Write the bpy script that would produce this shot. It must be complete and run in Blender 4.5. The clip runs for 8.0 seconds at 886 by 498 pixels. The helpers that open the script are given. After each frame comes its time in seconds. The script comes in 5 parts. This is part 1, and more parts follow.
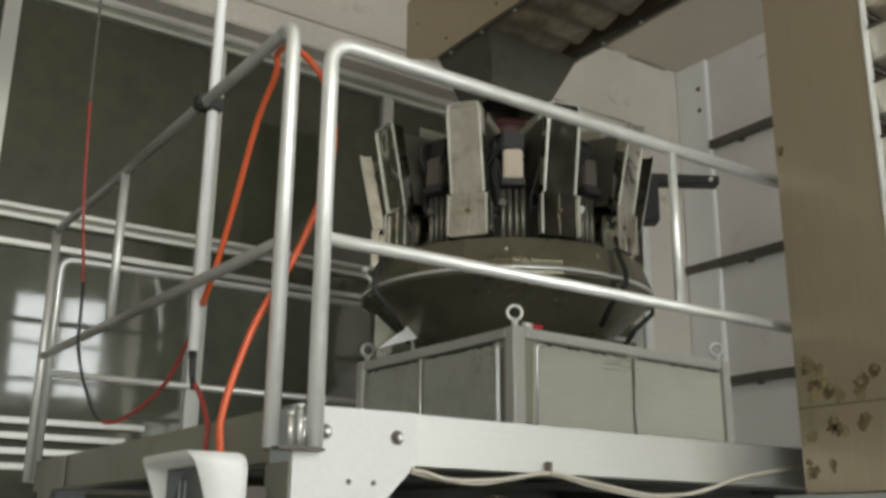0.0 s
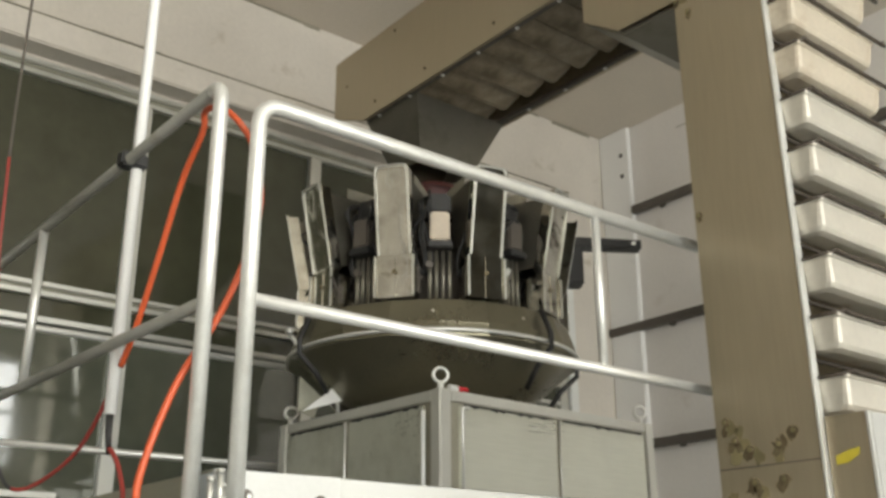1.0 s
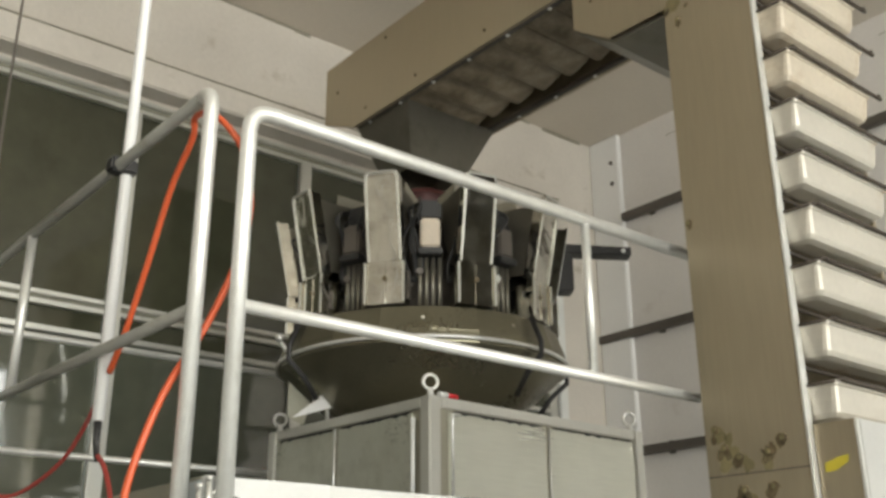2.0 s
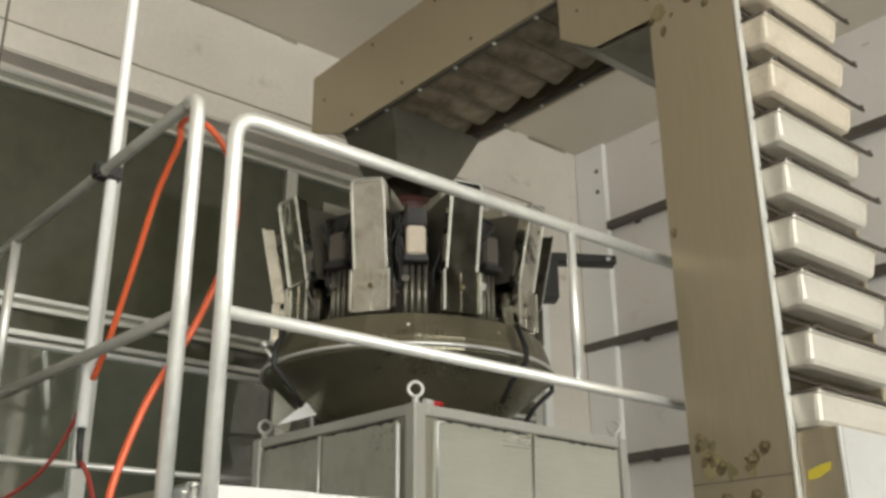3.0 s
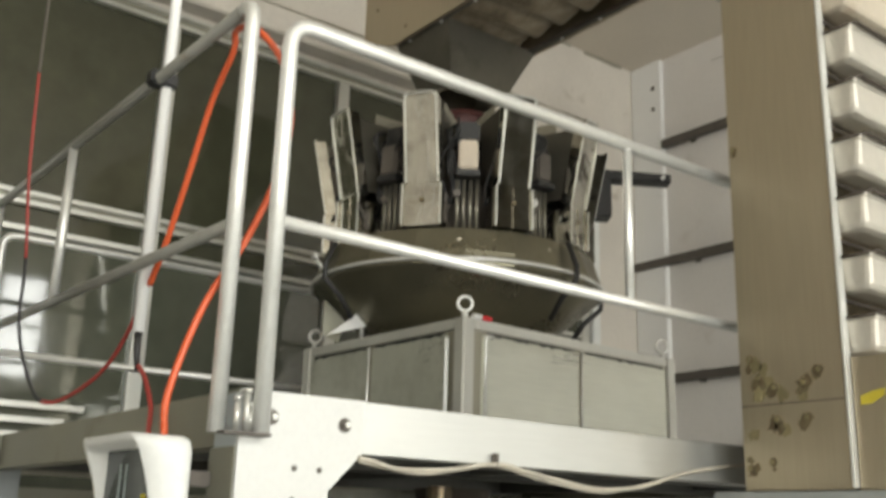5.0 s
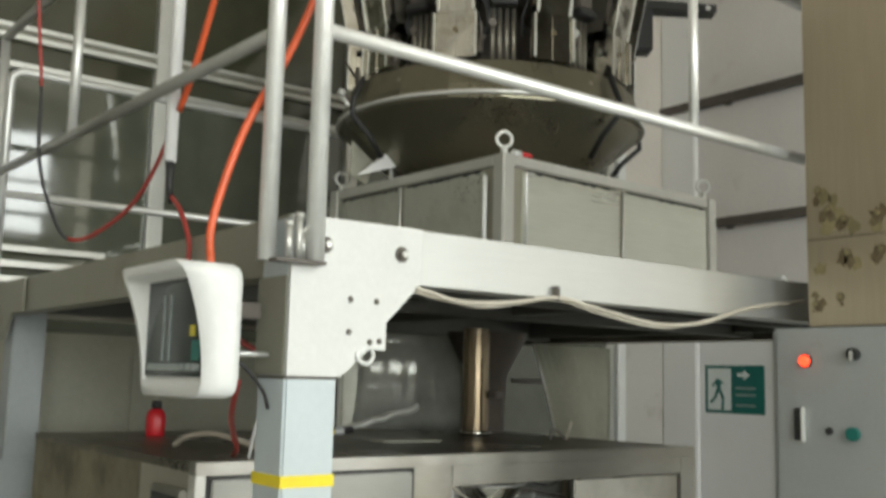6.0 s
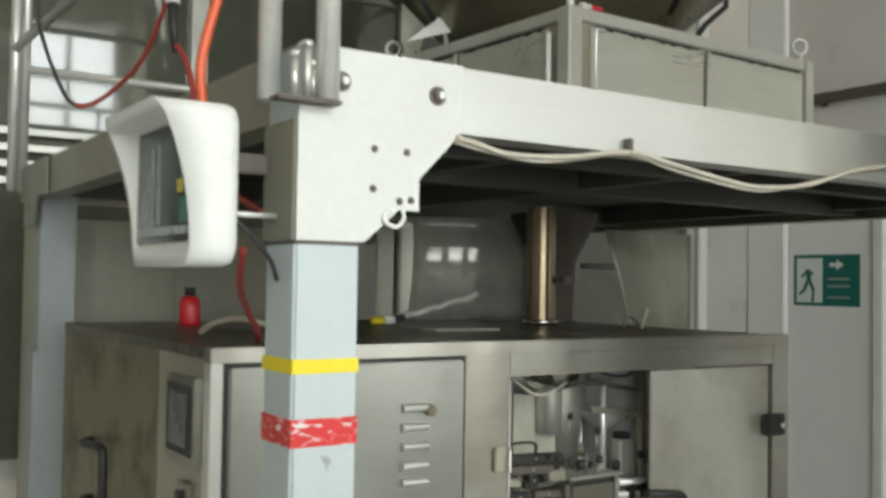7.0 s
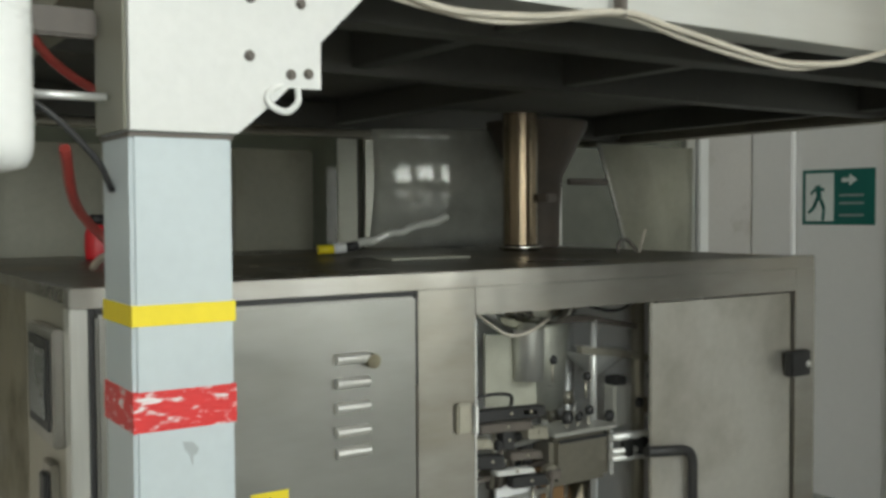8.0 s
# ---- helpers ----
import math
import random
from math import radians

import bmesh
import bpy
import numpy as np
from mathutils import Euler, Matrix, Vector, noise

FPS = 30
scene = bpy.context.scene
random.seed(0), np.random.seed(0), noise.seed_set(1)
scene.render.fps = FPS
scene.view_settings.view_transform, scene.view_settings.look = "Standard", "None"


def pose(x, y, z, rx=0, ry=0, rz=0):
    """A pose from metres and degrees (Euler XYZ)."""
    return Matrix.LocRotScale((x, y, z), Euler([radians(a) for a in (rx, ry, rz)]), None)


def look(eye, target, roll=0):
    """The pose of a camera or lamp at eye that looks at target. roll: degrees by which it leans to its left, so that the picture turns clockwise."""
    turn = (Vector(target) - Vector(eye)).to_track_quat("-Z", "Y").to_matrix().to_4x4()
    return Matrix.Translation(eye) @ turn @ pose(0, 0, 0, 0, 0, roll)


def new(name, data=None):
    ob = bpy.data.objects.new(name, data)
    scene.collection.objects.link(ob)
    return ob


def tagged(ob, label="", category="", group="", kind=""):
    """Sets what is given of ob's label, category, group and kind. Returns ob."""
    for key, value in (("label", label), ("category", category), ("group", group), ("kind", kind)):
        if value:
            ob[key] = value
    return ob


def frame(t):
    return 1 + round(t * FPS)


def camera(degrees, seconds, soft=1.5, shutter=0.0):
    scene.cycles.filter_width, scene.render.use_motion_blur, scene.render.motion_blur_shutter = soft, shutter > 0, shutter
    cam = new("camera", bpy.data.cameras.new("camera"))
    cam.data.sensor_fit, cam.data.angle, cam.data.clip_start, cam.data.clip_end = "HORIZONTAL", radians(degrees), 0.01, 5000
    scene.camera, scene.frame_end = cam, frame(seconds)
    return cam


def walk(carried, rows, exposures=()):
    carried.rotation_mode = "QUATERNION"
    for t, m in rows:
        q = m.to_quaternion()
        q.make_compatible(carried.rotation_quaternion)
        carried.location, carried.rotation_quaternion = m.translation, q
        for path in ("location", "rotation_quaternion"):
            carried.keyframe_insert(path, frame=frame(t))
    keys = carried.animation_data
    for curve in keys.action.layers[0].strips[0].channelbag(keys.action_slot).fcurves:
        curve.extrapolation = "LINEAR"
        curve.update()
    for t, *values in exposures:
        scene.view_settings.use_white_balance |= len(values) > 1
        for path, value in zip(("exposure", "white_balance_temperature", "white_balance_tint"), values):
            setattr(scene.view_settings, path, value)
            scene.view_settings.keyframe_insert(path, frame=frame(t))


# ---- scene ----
cam = camera(48.3, 8.0, 3.1, 0.4)
PATH = [
    (0, (-0.146, -0.168, 1.768), (0.935, 1.419, 2.327), 0.6),
    (0.5, (-0.153, -0.174, 1.764), (0.949, 1.359, 2.423), 0.4),
    (1, (-0.146, -0.168, 1.768), (1.031, 1.3, 2.446), -0.3),
    (1.5, (-0.144, -0.166, 1.77), (1.037, 1.295, 2.454), -0.3),
    (3, (-0.149, -0.171, 1.766), (1.06, 1.259, 2.471), -0.4),
    (3.5, (-0.143, -0.166, 1.77), (1.063, 1.264, 2.48), -0.3),
    (4, (-0.145, -0.168, 1.769), (1.04, 1.252, 2.53), -0.1),
    (4.5, (-0.147, -0.169, 1.768), (1.027, 1.282, 2.487), 0.7),
    (4.7, (-0.147, -0.169, 1.768), (1.026, 1.315, 2.419), 1.3),
    (5.8, (-0.133, 0.076, 1.737), (1.029, 1.673, 2.053), 2.0),
    (6, (-0.121, 0.141, 1.715), (1.083, 1.716, 1.978), 1.4),
    (6.5, (-0.038, 0.288, 1.683), (1.145, 1.895, 1.808), 0.1),
    (7, (0.203, 0.458, 1.641), (1.295, 2.132, 1.707), 0.9),
    (7.5, (0.426, 0.669, 1.627), (1.545, 2.326, 1.599), 1.2),
    (8, (0.63, 0.899, 1.609), (1.73, 2.568, 1.533), -0.3),
]
walk(cam, [(t, look(eye, target, roll)) for t, eye, target, roll in PATH],
     exposures=[(0, -0.52, 6500, 10), (0.6, -0.09, 6750, 11), (1.0, -0.04, 6750, 11), (4.7, 0.0, 6800, 11), (6.0, -0.13, 6500, 8), (7.2, -0.19, 6430, 7.5), (8, -0.36, 6400, 7)])

# ---------------------------------------------------------------- light
world = bpy.data.worlds.new("world")
scene.world = world
world.use_nodes = True
wn, wl = world.node_tree.nodes, world.node_tree.links
sky = wn.new("ShaderNodeTexSky")
sky.sky_type = "NISHITA"
sky.sun_disc = False
sky.sun_elevation, sky.sun_rotation = radians(42), radians(160)
wn["Background"].inputs["Strength"].default_value = 0.1
wl.new(sky.outputs["Color"], wn["Background"].inputs["Color"])

sun_data = bpy.data.lights.new("sun", "SUN")
sun_data.energy, sun_data.angle, sun_data.color = 0.8, radians(12), (1.0, 0.96, 0.9)
sun = new("sun", sun_data)
sun.matrix_world = look((0, -20, 18), (1.0, 0, 0))

# room: x, y and z of the inner faces
X0, X1, Y0, Y1, ZC = -4.2, 6.8, -5.0, 5.9, 6.2
# windows in the wall behind the camera: x from, x to, z from, z to
# The last one is unseen and added to brighten the east wall.
WINDOWS = [(-3.7, -2.2, 1.2, 5.7), (-1.5, 0.0, 1.2, 5.7), (0.7, 2.2, 1.2, 5.7), (2.95, 4.5, 3.9, 5.65), (4.9, 6.6, 0.7, 3.6)]
WINDOW_POWER = 31.0
for wx0, wx1, wz0, wz1 in WINDOWS:
    lamp_data = bpy.data.lights.new("window_daylight", "AREA")
    lamp_data.shape, lamp_data.size, lamp_data.size_y = "RECTANGLE", wx1 - wx0 - 0.1, wz1 - wz0 - 0.1
    lamp_data.energy, lamp_data.color = WINDOW_POWER * (wx1 - wx0) * (wz1 - wz0), (0.97, 1.0, 0.97)
    lamp = new("window_daylight", lamp_data)
    lamp.matrix_world = look(((wx0 + wx1) / 2, Y0 - 0.16, (wz0 + wz1) / 2), ((wx0 + wx1) / 2, 5, (wz0 + wz1) / 2))


# ---------------------------------------------------------------- materials
def material(name, base, rough=0.5, metal=0.0, vary=0.12, scale=3.0, fine=60.0, bump=0.15, stretch=(1, 1, 1),
             stain=None, stain_at=0.62, stain_scale=2.0, coat=0.0, rough_vary=0.12, depth=0.002, warp=0.0, stain_soft=0.1):
    """A surface with a coarse and a fine variation of its colour, some relief and, where given, stains."""
    m = bpy.data.materials.new(name)
    m.use_nodes = True
    n, l = m.node_tree.nodes, m.node_tree.links
    p = n["Principled BSDF"]
    tc = n.new("ShaderNodeTexCoord")
    mp = n.new("ShaderNodeMapping")
    mp.inputs["Scale"].default_value = stretch
    l.new(tc.outputs["Object"], mp.inputs["Vector"])
    a, b = n.new("ShaderNodeTexNoise"), n.new("ShaderNodeTexNoise")
    a.inputs["Scale"].default_value, a.inputs["Detail"].default_value = scale, 5
    b.inputs["Scale"].default_value, b.inputs["Detail"].default_value = fine, 4
    l.new(tc.outputs["Object"], a.inputs["Vector"])
    l.new(mp.outputs["Vector"], b.inputs["Vector"])
    add = n.new("ShaderNodeMath")
    add.operation = "ADD"
    half = n.new("ShaderNodeMath")
    half.operation = "MULTIPLY"
    half.inputs[1].default_value = 0.5
    l.new(b.outputs["Fac"], half.inputs[0])
    l.new(a.outputs["Fac"], add.inputs[0])
    l.new(half.outputs[0], add.inputs[1])
    ramp = n.new("ShaderNodeValToRGB")
    e = ramp.color_ramp.elements
    e[0].position, e[1].position = 0.45, 1.05
    e[0].color = (*[c * (1 - vary) for c in base], 1)
    e[1].color = (*[min(1, c * (1 + vary)) for c in base], 1)
    l.new(add.outputs[0], ramp.inputs["Fac"])
    colour = ramp.outputs["Color"]
    if stain:
        s = n.new("ShaderNodeTexNoise")
        s.inputs["Scale"].default_value, s.inputs["Detail"].default_value, s.inputs["Roughness"].default_value = stain_scale, 7, 0.62
        l.new(mp.outputs["Vector"], s.inputs["Vector"])
        sr = n.new("ShaderNodeValToRGB")
        sr.color_ramp.elements[0].position, sr.color_ramp.elements[1].position = stain_at, stain_at + stain_soft
        l.new(s.outputs["Fac"], sr.inputs["Fac"])
        mix = n.new("ShaderNodeMix")
        mix.data_type = "RGBA"
        l.new(sr.outputs["Color"], mix.inputs["Factor"])
        l.new(colour, mix.inputs["A"])
        mix.inputs["B"].default_value = (*stain, 1)
        colour = mix.outputs["Result"]
    l.new(colour, p.inputs["Base Color"])
    rr = n.new("ShaderNodeMapRange")
    rr.inputs["To Min"].default_value, rr.inputs["To Max"].default_value = max(0.02, rough - rough_vary), min(1, rough + rough_vary)
    rr.inputs["From Min"].default_value, rr.inputs["From Max"].default_value = 0.45, 1.05
    l.new(add.outputs[0], rr.inputs["Value"])
    l.new(rr.outputs["Result"], p.inputs["Roughness"])
    p.inputs["Metallic"].default_value = metal
    p.inputs["Coat Weight"].default_value = coat
    bp = n.new("ShaderNodeBump")
    bp.inputs["Strength"].default_value, bp.inputs["Distance"].default_value = bump, depth
    l.new(b.outputs["Fac"], bp.inputs["Height"])
    if warp:
        wv = n.new("ShaderNodeTexNoise")
        wv.inputs["Scale"].default_value, wv.inputs["Detail"].default_value = 3.5, 2
        l.new(tc.outputs["Object"], wv.inputs["Vector"])
        wb = n.new("ShaderNodeBump")
        wb.inputs["Strength"].default_value, wb.inputs["Distance"].default_value = 1.0, warp
        l.new(wv.outputs["Fac"], wb.inputs["Height"])
        l.new(wb.outputs["Normal"], bp.inputs["Normal"])
    l.new(bp.outputs["Normal"], p.inputs["Normal"])
    return m


def glow(name, colour, strength):
    m = bpy.data.materials.new(name)
    m.use_nodes = True
    p = m.node_tree.nodes["Principled BSDF"]
    p.inputs["Base Color"].default_value = (*colour, 1)
    p.inputs["Emission Color"].default_value = (*colour, 1)
    p.inputs["Emission Strength"].default_value = strength
    return m


WALL = material("wall_paint", (0.65, 0.61, 0.55), 0.8, 0, 0.1, 1.4, 30, 0.35, stain=(0.47, 0.42, 0.35), stain_at=0.6, stain_scale=2.2, depth=0.004)
# Paler than WALL: light that the east wall lacks is put into colour.
WALL_EAST_LIT = material("wall_paint_east_lit", (0.76, 0.73, 0.7), 0.7, 0, 0.06, 1.4, 30, 0.25, stain=(0.68, 0.64, 0.6), stain_at=0.64, stain_scale=2.2, depth=0.004)
# Greyer than WALL: the shade on the pier is put into colour.
WALL_PIER_SHADED = material("wall_paint_pier_shaded", (0.5, 0.485, 0.455), 0.7, 0, 0.08, 1.4, 30, 0.25, stain=(0.42, 0.4, 0.36), stain_at=0.58, stain_scale=3, depth=0.004)
CEILING = material("ceiling_paint", (0.64, 0.585, 0.505), 0.85, 0, 0.08, 0.9, 30, 0.15, stain=(0.46, 0.42, 0.36), stain_at=0.68, stain_scale=1.1)
FLOOR = material("floor_paint", (0.32, 0.33, 0.31), 0.45, 0, 0.15, 1.5, 50, 0.2, stain=(0.16, 0.15, 0.13), stain_scale=1.5)
# Very light white, also used where whiteness stands in for missing light.
WHITE_LIT = material("white_paint_lit", (0.88, 0.88, 0.87), 0.4, 0, 0.03, 1.0, 30, 0.1, stain=(0.7, 0.71, 0.7), stain_at=0.68, stain_scale=1.5)
PANE_DARK = material("dark_window_glass", (0.056, 0.058, 0.037), 0.07, 0, 0.3, 0.8, 8, 0.01, rough_vary=0.03, warp=0.0015, coat=0.5)
# Lighter than PANE_DARK: reflected brightness in the lower panes is put into colour.
PANE_LOW = material("lower_glass_with_reflection", (0.1, 0.108, 0.082), 0.07, 0, 0.25, 0.8, 8, 0.01, rough_vary=0.03, warp=0.0015, coat=1.0)
ALU = material("aluminium_profile", (0.62, 0.62, 0.58), 0.4, 0.7, 0.1, 2, 90, 0.1)
STEEL = material("brushed_steel", (0.62, 0.62, 0.58), 0.36, 0.6, 0.1, 2.5, 120, 0.12, (1, 1, 0.06), stain=(0.42, 0.41, 0.36), stain_at=0.66, stain_scale=3, warp=0.006)
STEEL_H = material("brushed_steel_sheet", (0.38, 0.37, 0.34), 0.34, 0.9, 0.12, 1.4, 50, 0.015, (0.3, 1, 1), stain=(0.27, 0.245, 0.195), stain_at=0.44, stain_scale=2.6, rough_vary=0.08, warp=0.010, stain_soft=0.3)
DOOR_STEEL = material("brushed_door_steel", (0.3, 0.3, 0.285), 0.36, 0.95, 0.1, 1.4, 50, 0.012, (0.3, 1, 1), stain=(0.26, 0.25, 0.215), stain_at=0.4, stain_scale=1.2, rough_vary=0.06, warp=0.006, stain_soft=0.5)
SMEARED = material("smeared_steel", (0.52, 0.505, 0.455), 0.45, 0.5, 0.1, 1.2, 50, 0.02, stain=(0.36, 0.34, 0.285), stain_at=0.44, stain_scale=2.6, warp=0.006, stain_soft=0.25)
STEEL_BOX = material("satin_steel_panel", (0.63, 0.64, 0.57), 0.35, 0.7, 0.12, 1.6, 110, 0.12, (0.06, 1, 1), stain=(0.42, 0.42, 0.35), stain_at=0.5, stain_scale=3, warp=0.012, stain_soft=0.3)
# The stain patches also stand in for dark reflections in the hopper faces.
STEEL_BRIGHT = material("polished_steel", (0.62, 0.61, 0.56), 0.11, 1.0, 0.12, 5, 30, 0.03, stain=(0.36, 0.345, 0.295), stain_at=0.46, stain_scale=4.5, stain_soft=0.22, rough_vary=0.05, warp=0.02)
# STEEL again, with shade put into a darker, browner colour.
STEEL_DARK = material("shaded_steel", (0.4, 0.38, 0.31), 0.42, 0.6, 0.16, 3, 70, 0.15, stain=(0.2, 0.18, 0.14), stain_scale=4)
# Dark steel; behind buckets and between hoppers it carries the gap shade.
CHUTE = material("dusty_steel_gap_shade", (0.24, 0.225, 0.185), 0.4, 0.6, 0.16, 3, 70, 0.1, stain=(0.14, 0.125, 0.09), stain_at=0.52, stain_scale=3, stain_soft=0.25, warp=0.008)
RIM_ROD = material("grimy_rod_and_gap_shade", (0.055, 0.042, 0.03), 0.6, 0.1, 0.3, 10, 60, 0.2)
STEEL_WARM = material("satin_steel_casing", (0.44, 0.38, 0.275), 0.42, 0.7, 0.1, 0.8, 70, 0.04, (1, 1, 0.07), stain=(0.4, 0.34, 0.24), stain_at=0.64, stain_scale=2.4, warp=0.004)
TUBE = material("satin_tube", (0.79, 0.795, 0.77), 0.38, 0.55, 0.08, 5, 40, 0.03, stain=(0.62, 0.61, 0.56), stain_at=0.6, stain_scale=8, stain_soft=0.25, rough_vary=0.08)
OLIVE = material("dull_olive_steel", (0.21, 0.195, 0.14), 0.33, 0.78, 0.14, 3, 60, 0.1, stain=(0.17, 0.155, 0.11), stain_at=0.6, stain_scale=3, warp=0.006)
# POST darkened: the far post's shade is put into the colour.
FAR_POST = material("shaded_enamel_and_smudge", (0.36, 0.39, 0.4), 0.5, 0.05, 0.1, 3, 50, 0.1, stain=(0.27, 0.27, 0.25), stain_at=0.62, stain_scale=4)
BRONZE = material("bronze_tinted_steel", (0.26, 0.21, 0.145), 0.24, 0.9, 0.25, 4, 34, 0.05, (1, 1, 0.03), stain=(0.16, 0.115, 0.07), stain_at=0.5, stain_scale=16, stain_soft=0.2, rough_vary=0.06)
DULL_RED = material("dull_red_plastic", (0.075, 0.022, 0.02), 0.55, 0, 0.15, 8, 50, 0.1)
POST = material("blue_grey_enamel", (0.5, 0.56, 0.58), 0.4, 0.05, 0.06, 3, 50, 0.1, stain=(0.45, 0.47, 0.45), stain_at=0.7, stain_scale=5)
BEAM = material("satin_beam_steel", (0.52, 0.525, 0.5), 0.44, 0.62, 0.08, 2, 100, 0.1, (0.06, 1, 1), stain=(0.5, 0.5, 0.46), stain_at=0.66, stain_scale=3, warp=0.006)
# Beam steel darkened: the side beams' shade is put into the colour.
BEAM_SHADED = material("olive_grey_beam_shaded", (0.27, 0.265, 0.21), 0.5, 0.15, 0.14, 2, 60, 0.12, stain=(0.2, 0.185, 0.13), stain_at=0.56, stain_scale=4, stain_soft=0.2)
# TUBE darkened: shade and dark reflections on the side rail put into colour.
TUBE_SHADED = material("satin_tube_shaded", (0.33, 0.33, 0.3), 0.38, 0.55, 0.1, 5, 30, 0.04, stain=(0.25, 0.24, 0.2), stain_at=0.58, stain_scale=9, stain_soft=0.2)
PLATE = material("pale_steel_plate", (0.56, 0.565, 0.545), 0.42, 0.35, 0.08, 3, 70, 0.15, stain=(0.5, 0.48, 0.42), stain_at=0.68, stain_scale=4)
GREASE = material("dried_grease", (0.25, 0.215, 0.115), 0.45, 0.3, 0.3, 12, 50, 0.2)
# Near-black steel: the shade below the deck is put into the colour.
UNDER = material("platform_underside_shade", (0.1, 0.1, 0.09), 0.55, 0.4, 0.2, 2, 40, 0.2)
YELLOW = material("yellow_tape", (0.85, 0.68, 0.02), 0.45, 0, 0.08, 8, 60, 0.2)
RED = material("worn_red_tape", (0.62, 0.03, 0.03), 0.45, 0, 0.15, 9, 60, 0.3, (1, 1, 3), stain=(0.72, 0.7, 0.7), stain_at=0.535, stain_scale=30)
HOSE_MAT = material("orange_hose", (0.66, 0.11, 0.035), 0.35, 0, 0.1, 8, 60, 0.1)
HOSE_RED = material("red_hose", (0.34, 0.045, 0.036), 0.4, 0, 0.12, 8, 60, 0.1)
BLACK = material("black_rubber", (0.025, 0.025, 0.025), 0.5, 0, 0.2, 8, 80, 0.2)
WHITE = material("white_enamel", (0.76, 0.77, 0.75), 0.35, 0, 0.05, 4, 60, 0.08, stain=(0.7, 0.69, 0.62), stain_at=0.7, stain_scale=6)
CABLE = material("grey_cable", (0.52, 0.48, 0.4), 0.5, 0, 0.12, 12, 80, 0.2)
BUCKET = material("off_white_plastic", (0.6, 0.57, 0.5), 0.34, 0.4, 0.1, 4, 50, 0.08, stain=(0.5, 0.42, 0.32), stain_at=0.6, stain_scale=5)
BUCKET_STAINED = material("tan_stained_plastic", (0.55, 0.49, 0.395), 0.42, 0.2, 0.14, 4, 50, 0.1, stain=(0.4, 0.315, 0.22), stain_at=0.52, stain_scale=9, stain_soft=0.2)
# Browner than BUCKET: stains, and the shade inside the arm put into colour.
BUCKET_ARM_SHADED = material("stained_plastic_arm_shade", (0.36, 0.305, 0.225), 0.5, 0, 0.2, 5, 50, 0.15, stain=(0.13, 0.1, 0.06), stain_at=0.42, stain_scale=4, stain_soft=0.25)
BAR = material("dark_pipe_paint", (0.12, 0.105, 0.09), 0.5, 0.2, 0.2, 5, 60, 0.2)
GREY_BOX = material("grey_cabinet_paint", (0.36, 0.38, 0.37), 0.45, 0.1, 0.07, 2, 80, 0.15, stain=(0.28, 0.28, 0.26), stain_at=0.68, stain_scale=3)
BEIGE = material("beige_plastic", (0.6, 0.52, 0.42), 0.5, 0, 0.1, 8, 60, 0.1)
GREEN = material("green_sign", (0.012, 0.15, 0.125), 0.4, 0, 0.08, 6, 60, 0.05)
SIGN_WHITE = material("sign_white", (0.75, 0.8, 0.78), 0.4, 0, 0.05, 6, 60, 0.05)
RED_PLASTIC = material("red_plastic", (0.6, 0.02, 0.03), 0.35, 0, 0.12, 8, 50, 0.1)
SCREEN = material("dark_screen_glass", (0.035, 0.045, 0.045), 0.1, 0, 0.15, 6, 30, 0.02, rough_vary=0.04)
TABLE_TOP = material("grimy_machine_top", (0.13, 0.115, 0.085), 0.33, 0.6, 0.3, 3, 30, 0.3, stain=(0.27, 0.22, 0.14), stain_at=0.55, stain_scale=4, warp=0.01)
# Brown grime, with the shade of the machine's left side also in colour.
GRIME_SHADED = material("grimy_steel_side_shade", (0.24, 0.215, 0.15), 0.5, 0.4, 0.3, 2, 40, 0.25, stain=(0.12, 0.105, 0.065), stain_at=0.47, stain_scale=3.5, stain_soft=0.16)
RUST_STAIN = material("rust_brown_stain", (0.2, 0.115, 0.05), 0.5, 0.1, 0.3, 12, 60, 0.3, stain=(0.42, 0.38, 0.3), stain_at=0.55, stain_scale=14)
RUST = material("brown_grease", (0.115, 0.085, 0.045), 0.55, 0.1, 0.45, 20, 80, 0.4, stain=(0.22, 0.185, 0.1), stain_at=0.5, stain_scale=30, stain_soft=0.2)
FOIL = material("grey_film", (0.68, 0.69, 0.63), 0.09, 0.1, 0.2, 3, 12, 0.05, depth=0.004, rough_vary=0.04, coat=0.4)
CASE = material("olive_grey_case_paint", (0.4, 0.395, 0.32), 0.5, 0.1, 0.12, 2, 40, 0.15, stain=(0.3, 0.29, 0.22), stain_at=0.55, stain_scale=3, stain_soft=0.25)
SHEET = material("pale_olive_plastic", (0.5, 0.5, 0.41), 0.4, 0, 0.12, 2, 30, 0.1, stain=(0.38, 0.37, 0.29), stain_at=0.52, stain_scale=3, stain_soft=0.3, warp=0.006)
LAMP_RED = glow("red_pilot_lamp", (1.0, 0.06, 0.02), 3.0)
SCREEN_YELLOW = material("screen_mark", (0.6, 0.5, 0.05), 0.4)
SCREEN_GREY = material("screen_grey", (0.13, 0.135, 0.125), 0.3)
SCREEN_PALE = material("screen_pale", (0.3, 0.34, 0.33), 0.3)


